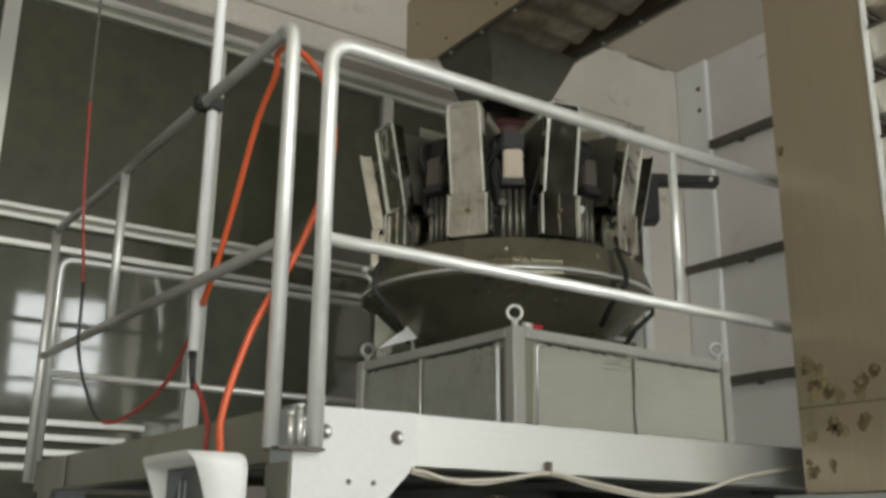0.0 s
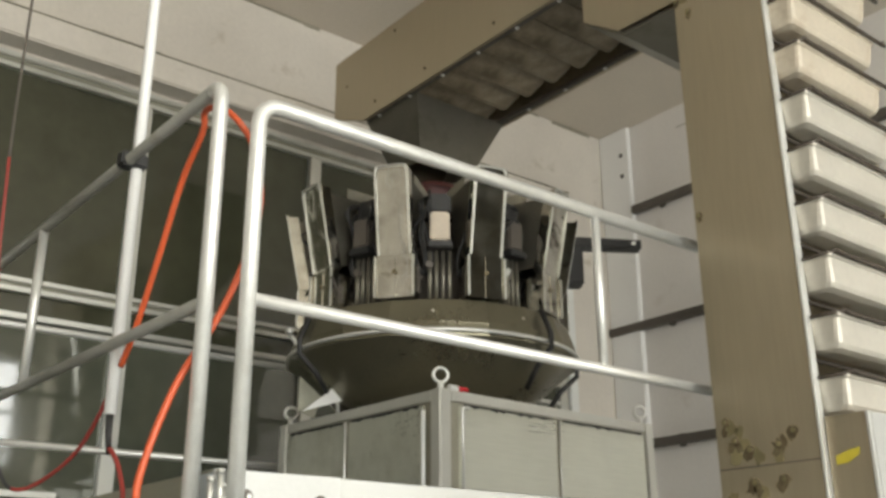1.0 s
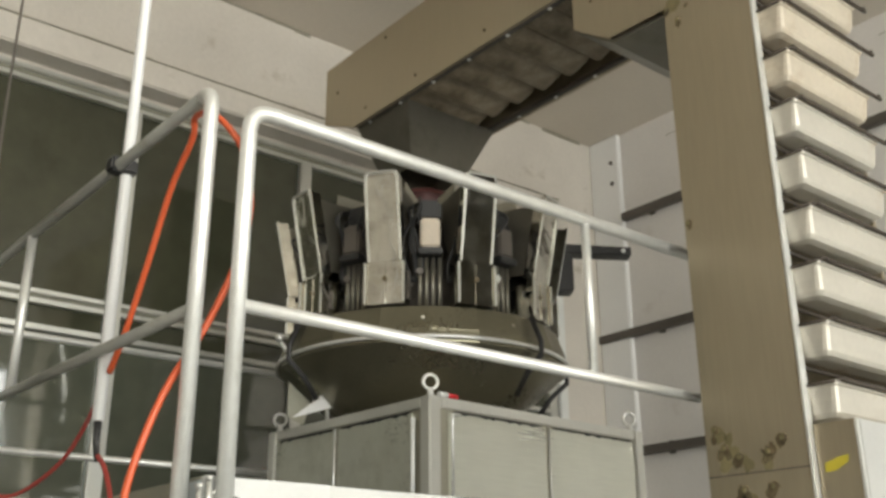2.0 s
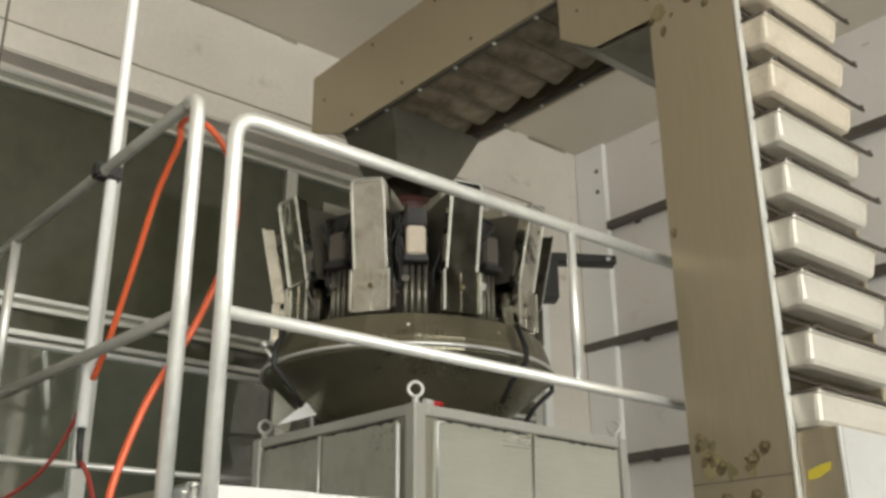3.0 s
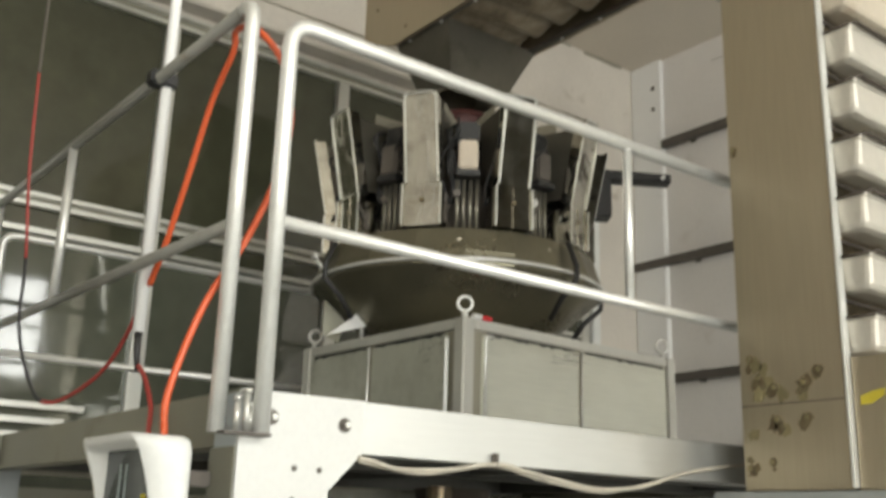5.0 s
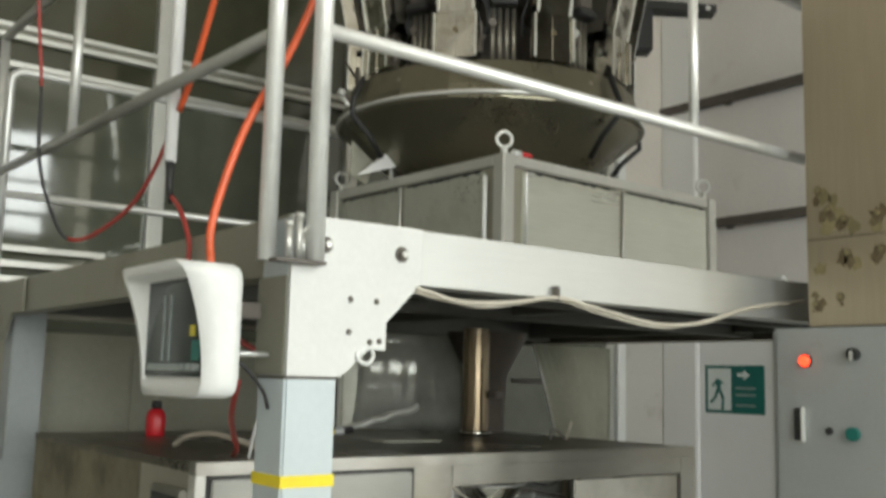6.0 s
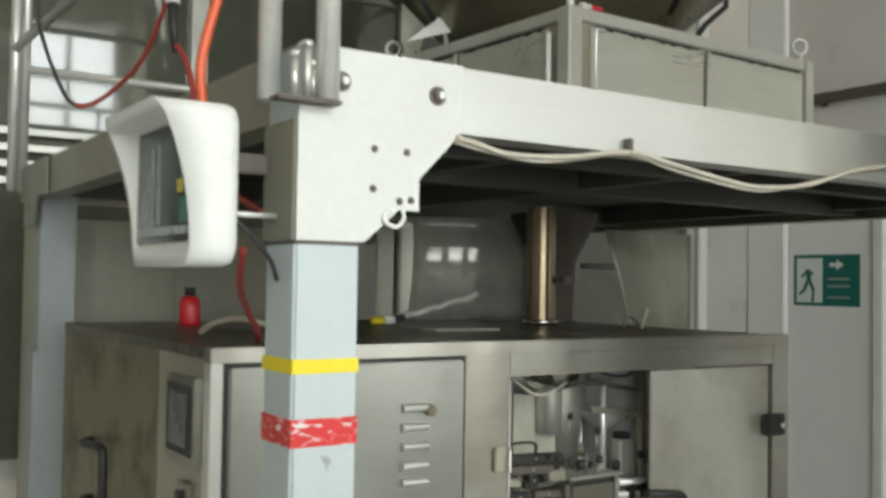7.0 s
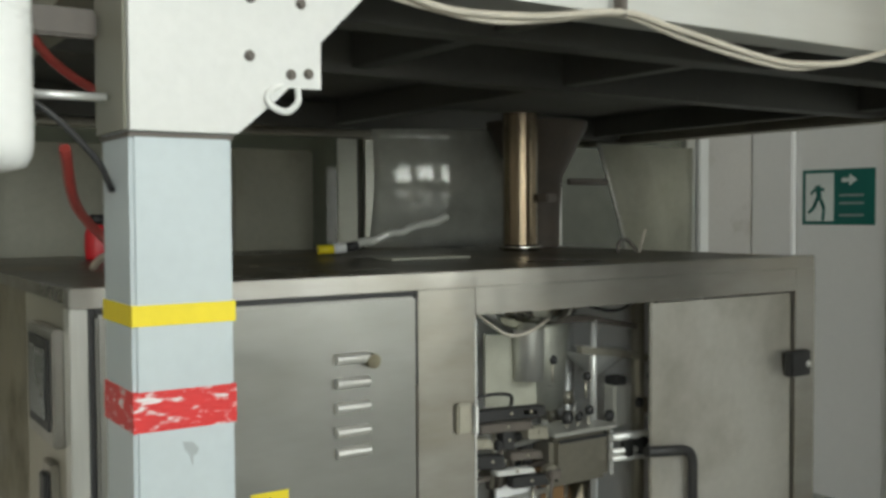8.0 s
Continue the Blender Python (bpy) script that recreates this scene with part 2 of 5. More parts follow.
# ---------------------------------------------------------------- mesh helpers
def box(bm, x0, x1, y0, y1, z0, z1, bevel=0.0, m=None):
    """A box with, where asked, chamfered edges."""
    made = bmesh.ops.create_cube(bm, size=1)["verts"]
    for v in made:
        v.co = Vector((x0 + (v.co.x + 0.5) * (x1 - x0), y0 + (v.co.y + 0.5) * (y1 - y0), z0 + (v.co.z + 0.5) * (z1 - z0)))
    if m is not None:
        for v in made:
            v.co = m @ v.co
    if bevel:
        edges = {e for v in made for e in v.link_edges}
        bmesh.ops.bevel(bm, geom=list(edges), offset=bevel, segments=2, affect="EDGES", clamp_overlap=True)
    return bm


def sweep(bm, points, r, sides=12, closed_ends=True):
    """A round bar along a line of points. r: one radius, or one for each point."""
    pts = [Vector(p) for p in points]
    radii = r if isinstance(r, (list, tuple)) else [r] * len(pts)
    up = None
    rings = []
    for i, p in enumerate(pts):
        d = (pts[min(i + 1, len(pts) - 1)] - pts[max(i - 1, 0)]).normalized()
        if up is None:
            up = d.orthogonal().normalized()
        up = (up - d * up.dot(d)).normalized()
        side = d.cross(up)
        rings.append([bm.verts.new(p + radii[i] * (math.cos(2 * math.pi * k / sides) * up + math.sin(2 * math.pi * k / sides) * side)) for k in range(sides)])
    for a, b in zip(rings, rings[1:]):
        for k in range(sides):
            f = bm.faces.new((a[k], a[(k + 1) % sides], b[(k + 1) % sides], b[k]))
            f.smooth = True
    if closed_ends:
        bm.faces.new(list(reversed(rings[0])))
        bm.faces.new(rings[-1])
    return bm


def smooth_line(points, steps=6):
    """A curve through the points."""
    p = [Vector(q) for q in points]
    p = [p[0] * 2 - p[1]] + p + [p[-1] * 2 - p[-2]]
    out = []
    for i in range(1, len(p) - 2):
        for s in range(steps):
            t = s / steps
            out.append(0.5 * ((2 * p[i]) + (p[i + 1] - p[i - 1]) * t + (2 * p[i - 1] - 5 * p[i] + 4 * p[i + 1] - p[i + 2]) * t * t
                              + (3 * p[i] - p[i - 1] - 3 * p[i + 1] + p[i + 2]) * t ** 3))
    out.append(p[-2])
    return out


def bend(a, corner, b, r, steps=6):
    """Points from a round the corner to b, with a bend of radius about r."""
    a, c, b = Vector(a), Vector(corner), Vector(b)
    p, q = c + (a - c).normalized() * r, c + (b - c).normalized() * r
    return [a] + [p.lerp(c, t / steps).lerp(c.lerp(q, t / steps), t / steps) for t in range(steps + 1)] + [b]


def prism(bm, outline, axis, a, b, bevel=0.0):
    """A plate: an outline of (u, v) points, thick from a to b along the axis."""
    place = {"x": lambda u, v, w: (w, u, v), "y": lambda u, v, w: (u, w, v), "z": lambda u, v, w: (u, v, w)}[axis]
    low = [bm.verts.new(place(u, v, a)) for u, v in outline]
    high = [bm.verts.new(place(u, v, b)) for u, v in outline]
    faces = [bm.faces.new(low), bm.faces.new(list(reversed(high)))]
    k = len(outline)
    for i in range(k):
        faces.append(bm.faces.new((low[i], high[i], high[(i + 1) % k], low[(i + 1) % k])))
    bmesh.ops.recalc_face_normals(bm, faces=faces)
    if bevel:
        bmesh.ops.bevel(bm, geom=list({e for f in faces for e in f.edges}), offset=bevel, segments=1, affect="EDGES")
    return bm


def ring(bm, centre, normal, R, r, sides=8, steps=20):
    """A round ring, as of an eyebolt."""
    n = Vector(normal).normalized()
    u = n.orthogonal().normalized()
    v = n.cross(u)
    grid = []
    for i in range(steps):
        a = 2 * math.pi * i / steps
        out = math.cos(a) * u + math.sin(a) * v
        grid.append([bm.verts.new(Vector(centre) + out * (R + r * math.cos(2 * math.pi * k / sides)) + n * r * math.sin(2 * math.pi * k / sides)) for k in range(sides)])
    for i in range(steps):
        for k in range(sides):
            f = bm.faces.new((grid[i][k], grid[(i + 1) % steps][k], grid[(i + 1) % steps][(k + 1) % sides], grid[i][(k + 1) % sides]))
            f.smooth = True
    return bm


def lathe(bm, centre, profile, sides=40, smooth=True, turn=0.0):
    """A turned shape: (radius, height) points round an upright axis."""
    cx, cy = centre
    rows = [[bm.verts.new((cx + r * math.cos(turn + 2 * math.pi * k / sides), cy + r * math.sin(turn + 2 * math.pi * k / sides), z)) for k in range(sides)] for r, z in profile]
    for a, b in zip(rows, rows[1:]):
        for k in range(sides):
            f = bm.faces.new((a[k], a[(k + 1) % sides], b[(k + 1) % sides], b[k]))
            f.smooth = smooth
    return bm


def bolt(bm, at, normal, r=0.012, h=0.01):
    at, n = Vector(at), Vector(normal).normalized()
    sweep(bm, [at, at + n * h * 0.3], r * 1.5, 12)
    sweep(bm, [at + n * h * 0.3, at + n * h], r, 6)
    return bm


def part(name, bm, mat, parent, label=""):
    """Links a bmesh as one mesh under a thing or a part."""
    bmesh.ops.recalc_face_normals(bm, faces=bm.faces)
    me = bpy.data.meshes.new(name)
    bm.to_mesh(me)
    bm.free()
    me.materials.append(mat)
    ob = new(name, me)
    if parent is not None:
        ob.parent = parent
        ob.matrix_parent_inverse = parent.matrix_world.inverted()
    if label:
        tagged(ob, label)
    return ob


def thing(name, at, label, category, group=""):
    ob = new(name)
    ob.empty_display_size = 0.1
    ob.location = at
    ob.matrix_world = Matrix.Translation(at)
    return tagged(ob, label, category, group)


def setting(name, bm, mat, label, category):
    return tagged(part(name, bm, mat, None), label, category, "", "structure")


B = bmesh.new

# ---------------------------------------------------------------- room
T = 0.25
FZ = -0.45  # level of the floor
setting("floor", box(B(), X0 - T, X1 + T, Y0 - T, Y1 + T, FZ - 0.2, FZ), FLOOR, "pale grey epoxy-coated concrete factory floor", "floor")
setting("ceiling", box(B(), X0 - T, X1 + T, Y0 - T, Y1 + T, ZC, ZC + 0.2), CEILING, "off-white painted plaster ceiling of the hall", "ceiling")
setting("wall_west", box(B(), X0 - T, X0, Y0 - T, Y1 + T, FZ, ZC), WALL, "plain off-white painted hall wall", "wall")
setting("wall_east", box(B(), X1, X1 + T, Y0 - T, Y1 + T, FZ, ZC), WALL_EAST_LIT, "off-white painted wall crossed by dark pipes", "wall")
bm = B()
xs = [X0] + [v for w in WINDOWS for v in w[:2]] + [X1]
for i in range(0, len(xs), 2):
    box(bm, xs[i], xs[i + 1], Y0 - T, Y0, FZ, ZC)
for wx0, wx1, wz0, wz1 in WINDOWS:
    box(bm, wx0, wx1, Y0 - T, Y0, FZ, wz0)
    box(bm, wx0, wx1, Y0 - T, Y0, wz1, ZC)
setting("wall_south", bm, WALL, "off-white painted wall with tall daylight windows", "wall")
# Window 5 frames the added light for the east wall.
for i, (wx0, wx1, wz0, wz1) in enumerate(WINDOWS):
    w = new("window_%d" % (i + 1))
    tagged(w, "white framed factory window letting in overcast daylight", "window", "", "structure")
    bm = B()
    for a, b in ((wx0, wx0 + 0.06), (wx1 - 0.06, wx1), ((wx0 + wx1) / 2 - 0.04, (wx0 + wx1) / 2 + 0.04)):
        box(bm, a, b, Y0 - 0.1, Y0 - 0.03, wz0, wz1)
    rows = max(2, round((wz1 - wz0) / 0.85))
    for k in range(rows + 1):
        z = wz0 + (wz1 - wz0) * k / rows
        box(bm, wx0, wx1, Y0 - 0.095, Y0 - 0.035, max(wz0, z - 0.035), min(wz1, z + 0.035))
    part("window_frame", bm, WHITE, w)

# back wall: a plain piece beside the corner, a header over dark windows, a low parapet
bm = B()
box(bm, 6.15, X1, Y1, Y1 + T, 2.6, ZC)
box(bm, X0, 6.15, Y1, Y1 + T, 5.14, ZC)
box(bm, X0, 6.15, Y1, Y1 + T, FZ, 0.6)
setting("wall_north", bm, WALL, "off-white plaster header wall over dark windows", "wall")
setting("wall_pier", box(B(), 6.15, X1, Y1 + 0.002, Y1 + T, FZ, 2.598), WALL_PIER_SHADED, "white wall pier beside the window casing, greyed for its shade", "wall")
setting("cornice", box(B(), X0, 6.1, Y1 - 0.185, Y1 - 0.003, 5.165, 5.37, 0.012), WALL, "off-white plaster cornice standing out over the windows", "cornice")
crack_rnd = random.Random(8)
# Dark broken crack with crumbs along the top of the cornice.
bm = B()
x = X0 + 0.1
while x < 6.0:
    step = crack_rnd.uniform(0.1, 0.6)
    z = 5.372 + crack_rnd.uniform(-0.004, 0.004)
    box(bm, x, min(6.08, x + step), Y1 - 0.187 - crack_rnd.uniform(0.0, 0.003), Y1 - 0.17, z, z + crack_rnd.choice((0.005, 0.006, 0.007, 0.008)))
    if crack_rnd.random() < 0.3:
        box(bm, x, x + 0.03, Y1 - 0.189, Y1 - 0.17, z - 0.004, z + 0.014, 0.003)
    x += step
setting("cornice_crack", bm, STEEL_DARK, "dark broken crack line along the cornice", "sealant")
bm = B()
x = 0.6
while x < 6.5:
    step = crack_rnd.uniform(0.06, 0.5)
    if crack_rnd.random() < 0.6:
        box(bm, x, min(6.6, x + step), Y1 - 0.006 - crack_rnd.uniform(0.0, 0.006), Y1 + 0.001, ZC - crack_rnd.choice((0.012, 0.018, 0.03)), ZC - 0.003)
    x += step
setting("ceiling_crack", bm, STEEL_DARK, "broken dark crack where the header wall meets the ceiling", "crack")
bm = B()
for y0, z0, n in ((2.1, 6.02, 9), (4.2, 5.98, 7)):
    y = y0
    for k in range(n):
        step = crack_rnd.uniform(0.05, 0.2)
        if crack_rnd.random() < 0.7:
            z = z0 + crack_rnd.uniform(-0.012, 0.012)
            box(bm, X1 - 0.003 - crack_rnd.uniform(0.0, 0.002), X1 + 0.001, y, y + step, z, z + crack_rnd.choice((0.006, 0.01, 0.016)))
        y += step
setting("plaster_crack", bm, STEEL_DARK, "dark broken hairline cracks in the off-white plaster", "crack")
# Lower wall whitened in place of the light it should receive.
setting("wall_lower_lit", box(B(), X1 - 0.012, X1 - 0.002, Y0 + 0.01, 5.525, FZ, 2.25, 0.003), WHITE_LIT, "lower wall, whiter to stand in for light falling on it", "wall")
setting("pilaster", box(B(), X1 - 0.06, X1 - 0.003, 5.53, Y1 - 0.003, FZ, ZC - 0.003, 0.01), WHITE_LIT, "white plaster pilaster in the corner of the hall", "pilaster")
setting("door_trim", box(B(), 6.12, 6.22, Y1 - 0.05, Y1 - 0.003, FZ, 5.13, 0.008), WHITE, "white door and window casing", "trim")

window = new("window_wall")
tagged(window, "dark tinted glass partition in pale aluminium frames", "window", "", "structure")
for z0, z1 in ((5.0605, 5.1045), (3.5955, 3.6245)):
    part("transom_groove", box(B(), X0 + 0.01, 6.117, Y1 + 0.012, Y1 + 0.075, z0, z1), BEAM_SHADED, window, "dark groove between the transom bars")
for z0, z1 in ((5.105, 5.137), (5.03, 5.06), (3.625, 3.655), (3.565, 3.595), (3.40, 3.435), (0.603, 0.7)):
    part("transom", box(B(), X0 + 0.01, 6.117, Y1 - 0.02, Y1 + 0.08, z0, z1, 0.006), ALU, window)
for x in (-3.2, -1.9, -0.6, 0.72, 2.075, 3.45, 4.8, 6.06):
    part("mullion", box(B(), x - 0.048, x + 0.048, Y1 - 0.024, Y1 + 0.07, 0.703, 5.028, 0.006), ALU, window)
edges = [X0 + 0.01, -3.2, -1.9, -0.6, 0.72, 2.075, 3.45, 4.8, 6.06]
for xa, xb in zip(edges, edges[1:]):
    for za, zb in ((0.7, 3.40), (3.435, 3.565), (3.655, 5.03)):
        pane = part("pane", box(B(), xa + 0.05, xb - 0.05, Y1 + 0.03, Y1 + 0.045, za, zb), PANE_LOW if za < 3 else PANE_DARK, window)

# Four pale level strips before the lower glass, shorter towards the bottom.
for k in range(4):
    part("pale_strip", box(B(), 0.30, 1.78 - 0.11 * k, Y1 - 0.05, Y1 - 0.034, 2.36 - 0.085 * k, 2.395 - 0.085 * k, 0.003), ALU, window, "pale level strip before the lower glass")

for z in (5.91, 5.69):
    setting("wall_anchor", sweep(B(), [(X1 - 0.068, 5.62, z), (X1 - 0.058, 5.62, z)], 0.022, 10), BAR, "dark bolt hole in the plaster pilaster", "anchor")

# pipes along the east wall
for z in (5.30, 4.16, 3.09):
    p = thing("wall_pipe", (X1 - 0.06, 3.0, z), "dark painted square pipe fixed along the off-white wall", "pipe", "pipes on the wall")
    part("pipe", box(B(), X1 - 0.09, X1 - 0.02, -4.9, Y1 - 0.006 if z == 4.16 else 5.52, z - 0.038, z + 0.038, 0.006), BAR, p)
    for y in (-3.5, -1.2, 1.1, 3.4, 5.2):
        part("wall_clamp", box(B(), X1 - 0.03, X1 - 0.002, y - 0.03, y + 0.03, z - 0.055, z + 0.055, 0.004), BAR, p)

# ---------------------------------------------------------------- platform
PX0, PX1, PY0, PY1, PZ0, PZ1 = 1.0, 4.35, 2.2, 5.05, 1.957, 2.10
platform = thing("work_platform", (1.07, 2.27, FZ), "grey steel work platform on square posts carrying the weigher", "platform")


def channel(along, a, b, face, inward):
    """A channel beam with lips: along x or y from a to b, outer face at face."""
    s, t, d = inward, 0.012, 0.09
    u = [(face, PZ0), (face + s * d, PZ0), (face + s * d, PZ0 + t), (face + s * t, PZ0 + t), (face + s * t, PZ1 - t), (face + s * d, PZ1 - t), (face + s * d, PZ1), (face, PZ1)]
    return prism(B(), u, "x" if along == "x" else "y", a, b)


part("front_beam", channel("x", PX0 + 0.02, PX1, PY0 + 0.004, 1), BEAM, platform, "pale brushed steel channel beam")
# Side and back beams use darker copies for their less lit faces.
part("side_beam", channel("y", PY0 + 0.02, PY1, PX0 + 0.004, 1), BEAM_SHADED, platform, "channel beam with its side's shade in the olive-grey colour")
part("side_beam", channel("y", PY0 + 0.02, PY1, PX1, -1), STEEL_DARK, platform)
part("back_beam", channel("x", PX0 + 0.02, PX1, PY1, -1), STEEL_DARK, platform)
part("deck", box(B(), PX0 + 0.02, PX1 - 0.01, PY0 + 0.02, PY1 - 0.02, PZ1 - 0.016, PZ1 - 0.012 + 0.016), UNDER, platform, "steel deck sheet, near-black for the shade below it")
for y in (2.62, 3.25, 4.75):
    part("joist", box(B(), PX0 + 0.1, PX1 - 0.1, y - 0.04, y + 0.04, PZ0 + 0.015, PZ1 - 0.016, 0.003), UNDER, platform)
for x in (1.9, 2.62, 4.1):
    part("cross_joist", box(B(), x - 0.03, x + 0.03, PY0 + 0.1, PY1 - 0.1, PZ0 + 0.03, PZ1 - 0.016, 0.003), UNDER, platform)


def platform_post(x, y, mat, sleeve):
    post = part("post", box(B(), x, x + 0.14, y, y + 0.14, FZ + 0.012, PZ1 - 0.004, 0.006), mat, platform, "pale blue-grey square steel post")
    part("foot_plate", box(B(), x - 0.05, x + 0.19, y - 0.05, y + 0.19, FZ, FZ + 0.012, 0.003), PLATE, post)
    if sleeve:
        part("sleeve", box(B(), x - 0.02, x + 0.16, y - 0.02, y + 0.16, FZ + 0.02, 1.33, 0.006), mat, post)
    return post


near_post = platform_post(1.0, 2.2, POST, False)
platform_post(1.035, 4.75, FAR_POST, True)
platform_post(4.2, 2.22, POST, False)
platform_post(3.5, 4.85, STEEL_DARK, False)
part("yellow_band", box(B(), 0.9985, 1.1415, 2.1985, 2.3415, 1.459, 1.487), YELLOW, near_post, "yellow marking tape")
part("red_band", box(B(), 0.9985, 1.1415, 2.1985, 2.3415, 1.318, 1.372), RED, near_post, "torn red and white marking tape")

part("side_plate", box(B(), 0.994, 0.9982, 2.202, 2.345, 1.718, 1.952, 0.001), BEAM_SHADED, platform, "olive-grey side plate")
part("smudge", prism(B(), [(1.064, 1.300), (1.078, 1.298), (1.086, 1.289), (1.084, 1.281), (1.079, 1.279), (1.077, 1.266), (1.074, 1.280), (1.068, 1.288)], "y", 2.1988, 2.2), FAR_POST, near_post, "dark smudge")
part("seam", box(B(), 0.9988, 1.1412, 2.1988, 2.3412, 1.709, 1.716), BAR, near_post, "dark joint line")

# corner brackets of plate, with bolts
OUT = [(0.998, 1.717), (1.145, 1.717), (1.205, 1.768), (1.222, 1.785), (1.272, 1.785), (1.272, 1.852), (1.372, 1.953), (1.378, 2.101), (0.998, 2.098)]
bracket = part("corner_bracket", prism(B(), OUT, "y", 2.190, 2.2), PLATE, platform, "pale bolted steel gusset plate")
for x, z in ((1.088, 2.032), (1.313, 2.029)):
    part("bolt", bolt(B(), (x, 2.19, z), (0, -1, 0), 0.0135, 0.012), BAR, bracket)
    part("bolt_end", sweep(B(), [(x + 0.002, 2.179, z), (x + 0.002, 2.172, z)], 0.008, 8), STEEL, bracket)
for x, z in ((1.241, 1.904), (1.165, 1.905), (1.163, 1.825), (1.225, 1.803), (1.252, 1.806)):
    part("bolt", bolt(B(), (x, 2.19, z), (0, -1, 0), 0.0052, 0.006), BAR, bracket)
FAR = [(4.89, 1.84), (4.72, 1.84), (4.62, 1.955), (4.46, 1.957), (4.46, 2.098), (4.89, 2.098)]
part("corner_bracket", prism(B(), FAR, "x", 0.990, 0.998), BEAM_SHADED, platform)

# ---------------------------------------------------------------- guard rails
RT, RM = 3.15, 2.55
front_rail = thing("guard_rail", (1.04, 2.165, 1.99), "polished stainless tube guard rail along the platform edge", "guard rail", "platform guard rails")
part("rail_frame", sweep(B(), bend((1.045, 2.165, 1.985), (1.045, 2.165, RT), (4.3, 2.165, RT), 0.075), 0.0235, 16), TUBE, front_rail)
part("mid_rail", sweep(B(), [(1.06, 2.165, RM + 0.004), (4.3, 2.165, RM)], 0.0195, 14), TUBE, front_rail)
for x in (2.455, 3.9):
    part("baluster", sweep(B(), [(x, 2.165, RM + 0.015), (x, 2.165, RT - 0.015)], 0.0165, 12), TUBE, front_rail)
bm = B()
sweep(bm, [(4.3, 2.165, 1.99), (4.3, 2.165, RT)], 0.0235, 14)
part("end_post", bm, TUBE, front_rail)
for x, y, h in ((0.983, 2.18, 2.065), (1.006, 2.172, 2.085), (1.022, 2.18, 2.05)):
    stud = part("foot_stud", sweep(B(), [(x, y, 1.988), (x, y, h)], 0.008, 10), STEEL, front_rail)
    part("nut", sweep(B(), [(x, y, h), (x, y, h + 0.012)], 0.0115, 6), STEEL, stud)
part("foot_plate", box(B(), 0.935, 1.07, 2.145, 2.189, 1.977, 1.985, 0.002), BAR, front_rail)

side_rail = thing("guard_rail", (0.955, 2.235, 1.99), "grey stainless tube guard rail down the platform side", "guard rail", "platform guard rails")
RS = 3.225
part("rail_frame", sweep(B(), bend((0.955, 2.235, 1.985), (0.955, 2.235, 3.21), (0.955, 5.0, RS + 0.04), 0.06)[7:], 0.0195, 16), TUBE_SHADED, side_rail, "handrail, greyed for shade and dark reflections")
part("near_post", sweep(B(), bend((0.955, 2.235, 1.985), (0.955, 2.235, 3.21), (0.955, 5.0, RS + 0.04), 0.06)[:8], 0.0225, 16), TUBE, side_rail)
part("mid_rail", sweep(B(), [(0.955, 2.25, 2.545), (0.955, 5.0, 2.61)], 0.0185, 14), TUBE_SHADED, side_rail, "middle rail, greyed for shade and dark reflections")
part("baluster", sweep(B(), [(0.955, 3.84, 2.59), (0.955, 3.84, 3.23)], 0.0185, 12), TUBE, side_rail)
part("end_post", sweep(B(), [(0.955, 4.98, 2.0), (0.955, 4.98, RS + 0.03)], 0.021, 12), TUBE, side_rail)

back_rail = thing("guard_rail", (0.98, 5.0, 2.06), "thin stainless tube guard rail along the platform back", "guard rail", "platform guard rails")
part("rail_frame", sweep(B(), bend((1.01, 5.06, 2.0), (1.01, 5.06, 3.14), (4.3, 5.06, 3.14), 0.07), 0.0195, 12), TUBE, back_rail)
part("mid_rail", sweep(B(), [(1.01, 5.06, 2.54), (4.3, 5.06, 2.54)], 0.0185, 12), TUBE, back_rail)
part("end_post", sweep(B(), [(4.3, 5.06, 2.0), (4.3, 5.06, 3.14)], 0.0195, 12), TUBE, back_rail)

# tall pole strapped to the side rail
pole = thing("service_pole", (1.0, 2.98, 2.1), "white plastic service pole strapped to the guard rail", "pole")
part("pole", sweep(B(), [(0.99, 2.955, 2.345), (0.99, 2.955, 6.19)], 0.0195, 12), WHITE_LIT, pole)
part("clamp", box(B(), 0.925, 1.02, 2.925, 2.985, 3.20, 3.255, 0.008), BLACK, pole, "black clamp")
part("coupling", sweep(B(), [(0.99, 2.955, 2.345), (0.992, 2.955, 2.28), (1.0, 2.955, 2.22)], [0.013, 0.011, 0.008], 10), BLACK, pole, "black hose coupling")

# ---------------------------------------------------------------- bucket elevator
CX, CY0, CY1 = 2.91, 1.64, 2.05
elevator = thing("bucket_elevator", (3.28, 1.85, FZ), "tall satin steel bucket elevator with off-white plastic buckets", "conveyor")
part("column_panel", box(B(), CX, CX + 0.025, CY0, CY1, 1.925, 5.25, 0.003), STEEL_WARM, elevator, "beige satin steel side panel")
part("panel_edge", box(B(), CX - 0.004, CX + 0.03, CY0 - 0.012, CY0 - 0.001, 1.93, 5.2, 0.002), TUBE, elevator)
part("column_panel", box(B(), 3.63, 3.655, CY0, CY1, FZ, 5.25, 0.003), STEEL_WARM, elevator)
# Back panel darkened: the shade seen between the buckets is in its colour.
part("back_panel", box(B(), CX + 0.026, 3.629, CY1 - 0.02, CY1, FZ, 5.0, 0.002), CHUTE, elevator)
part("lower_casing", box(B(), CX + 0.012, 3.63, CY0 + 0.02, CY1 - 0.021, FZ, 1.92, 0.004), STEEL_WARM, elevator)
AY = 4.76
ARM = [(2.30, 4.60), (4.43, 4.60), (AY, 4.74), (AY, 5.14), (2.30, 5.14)]
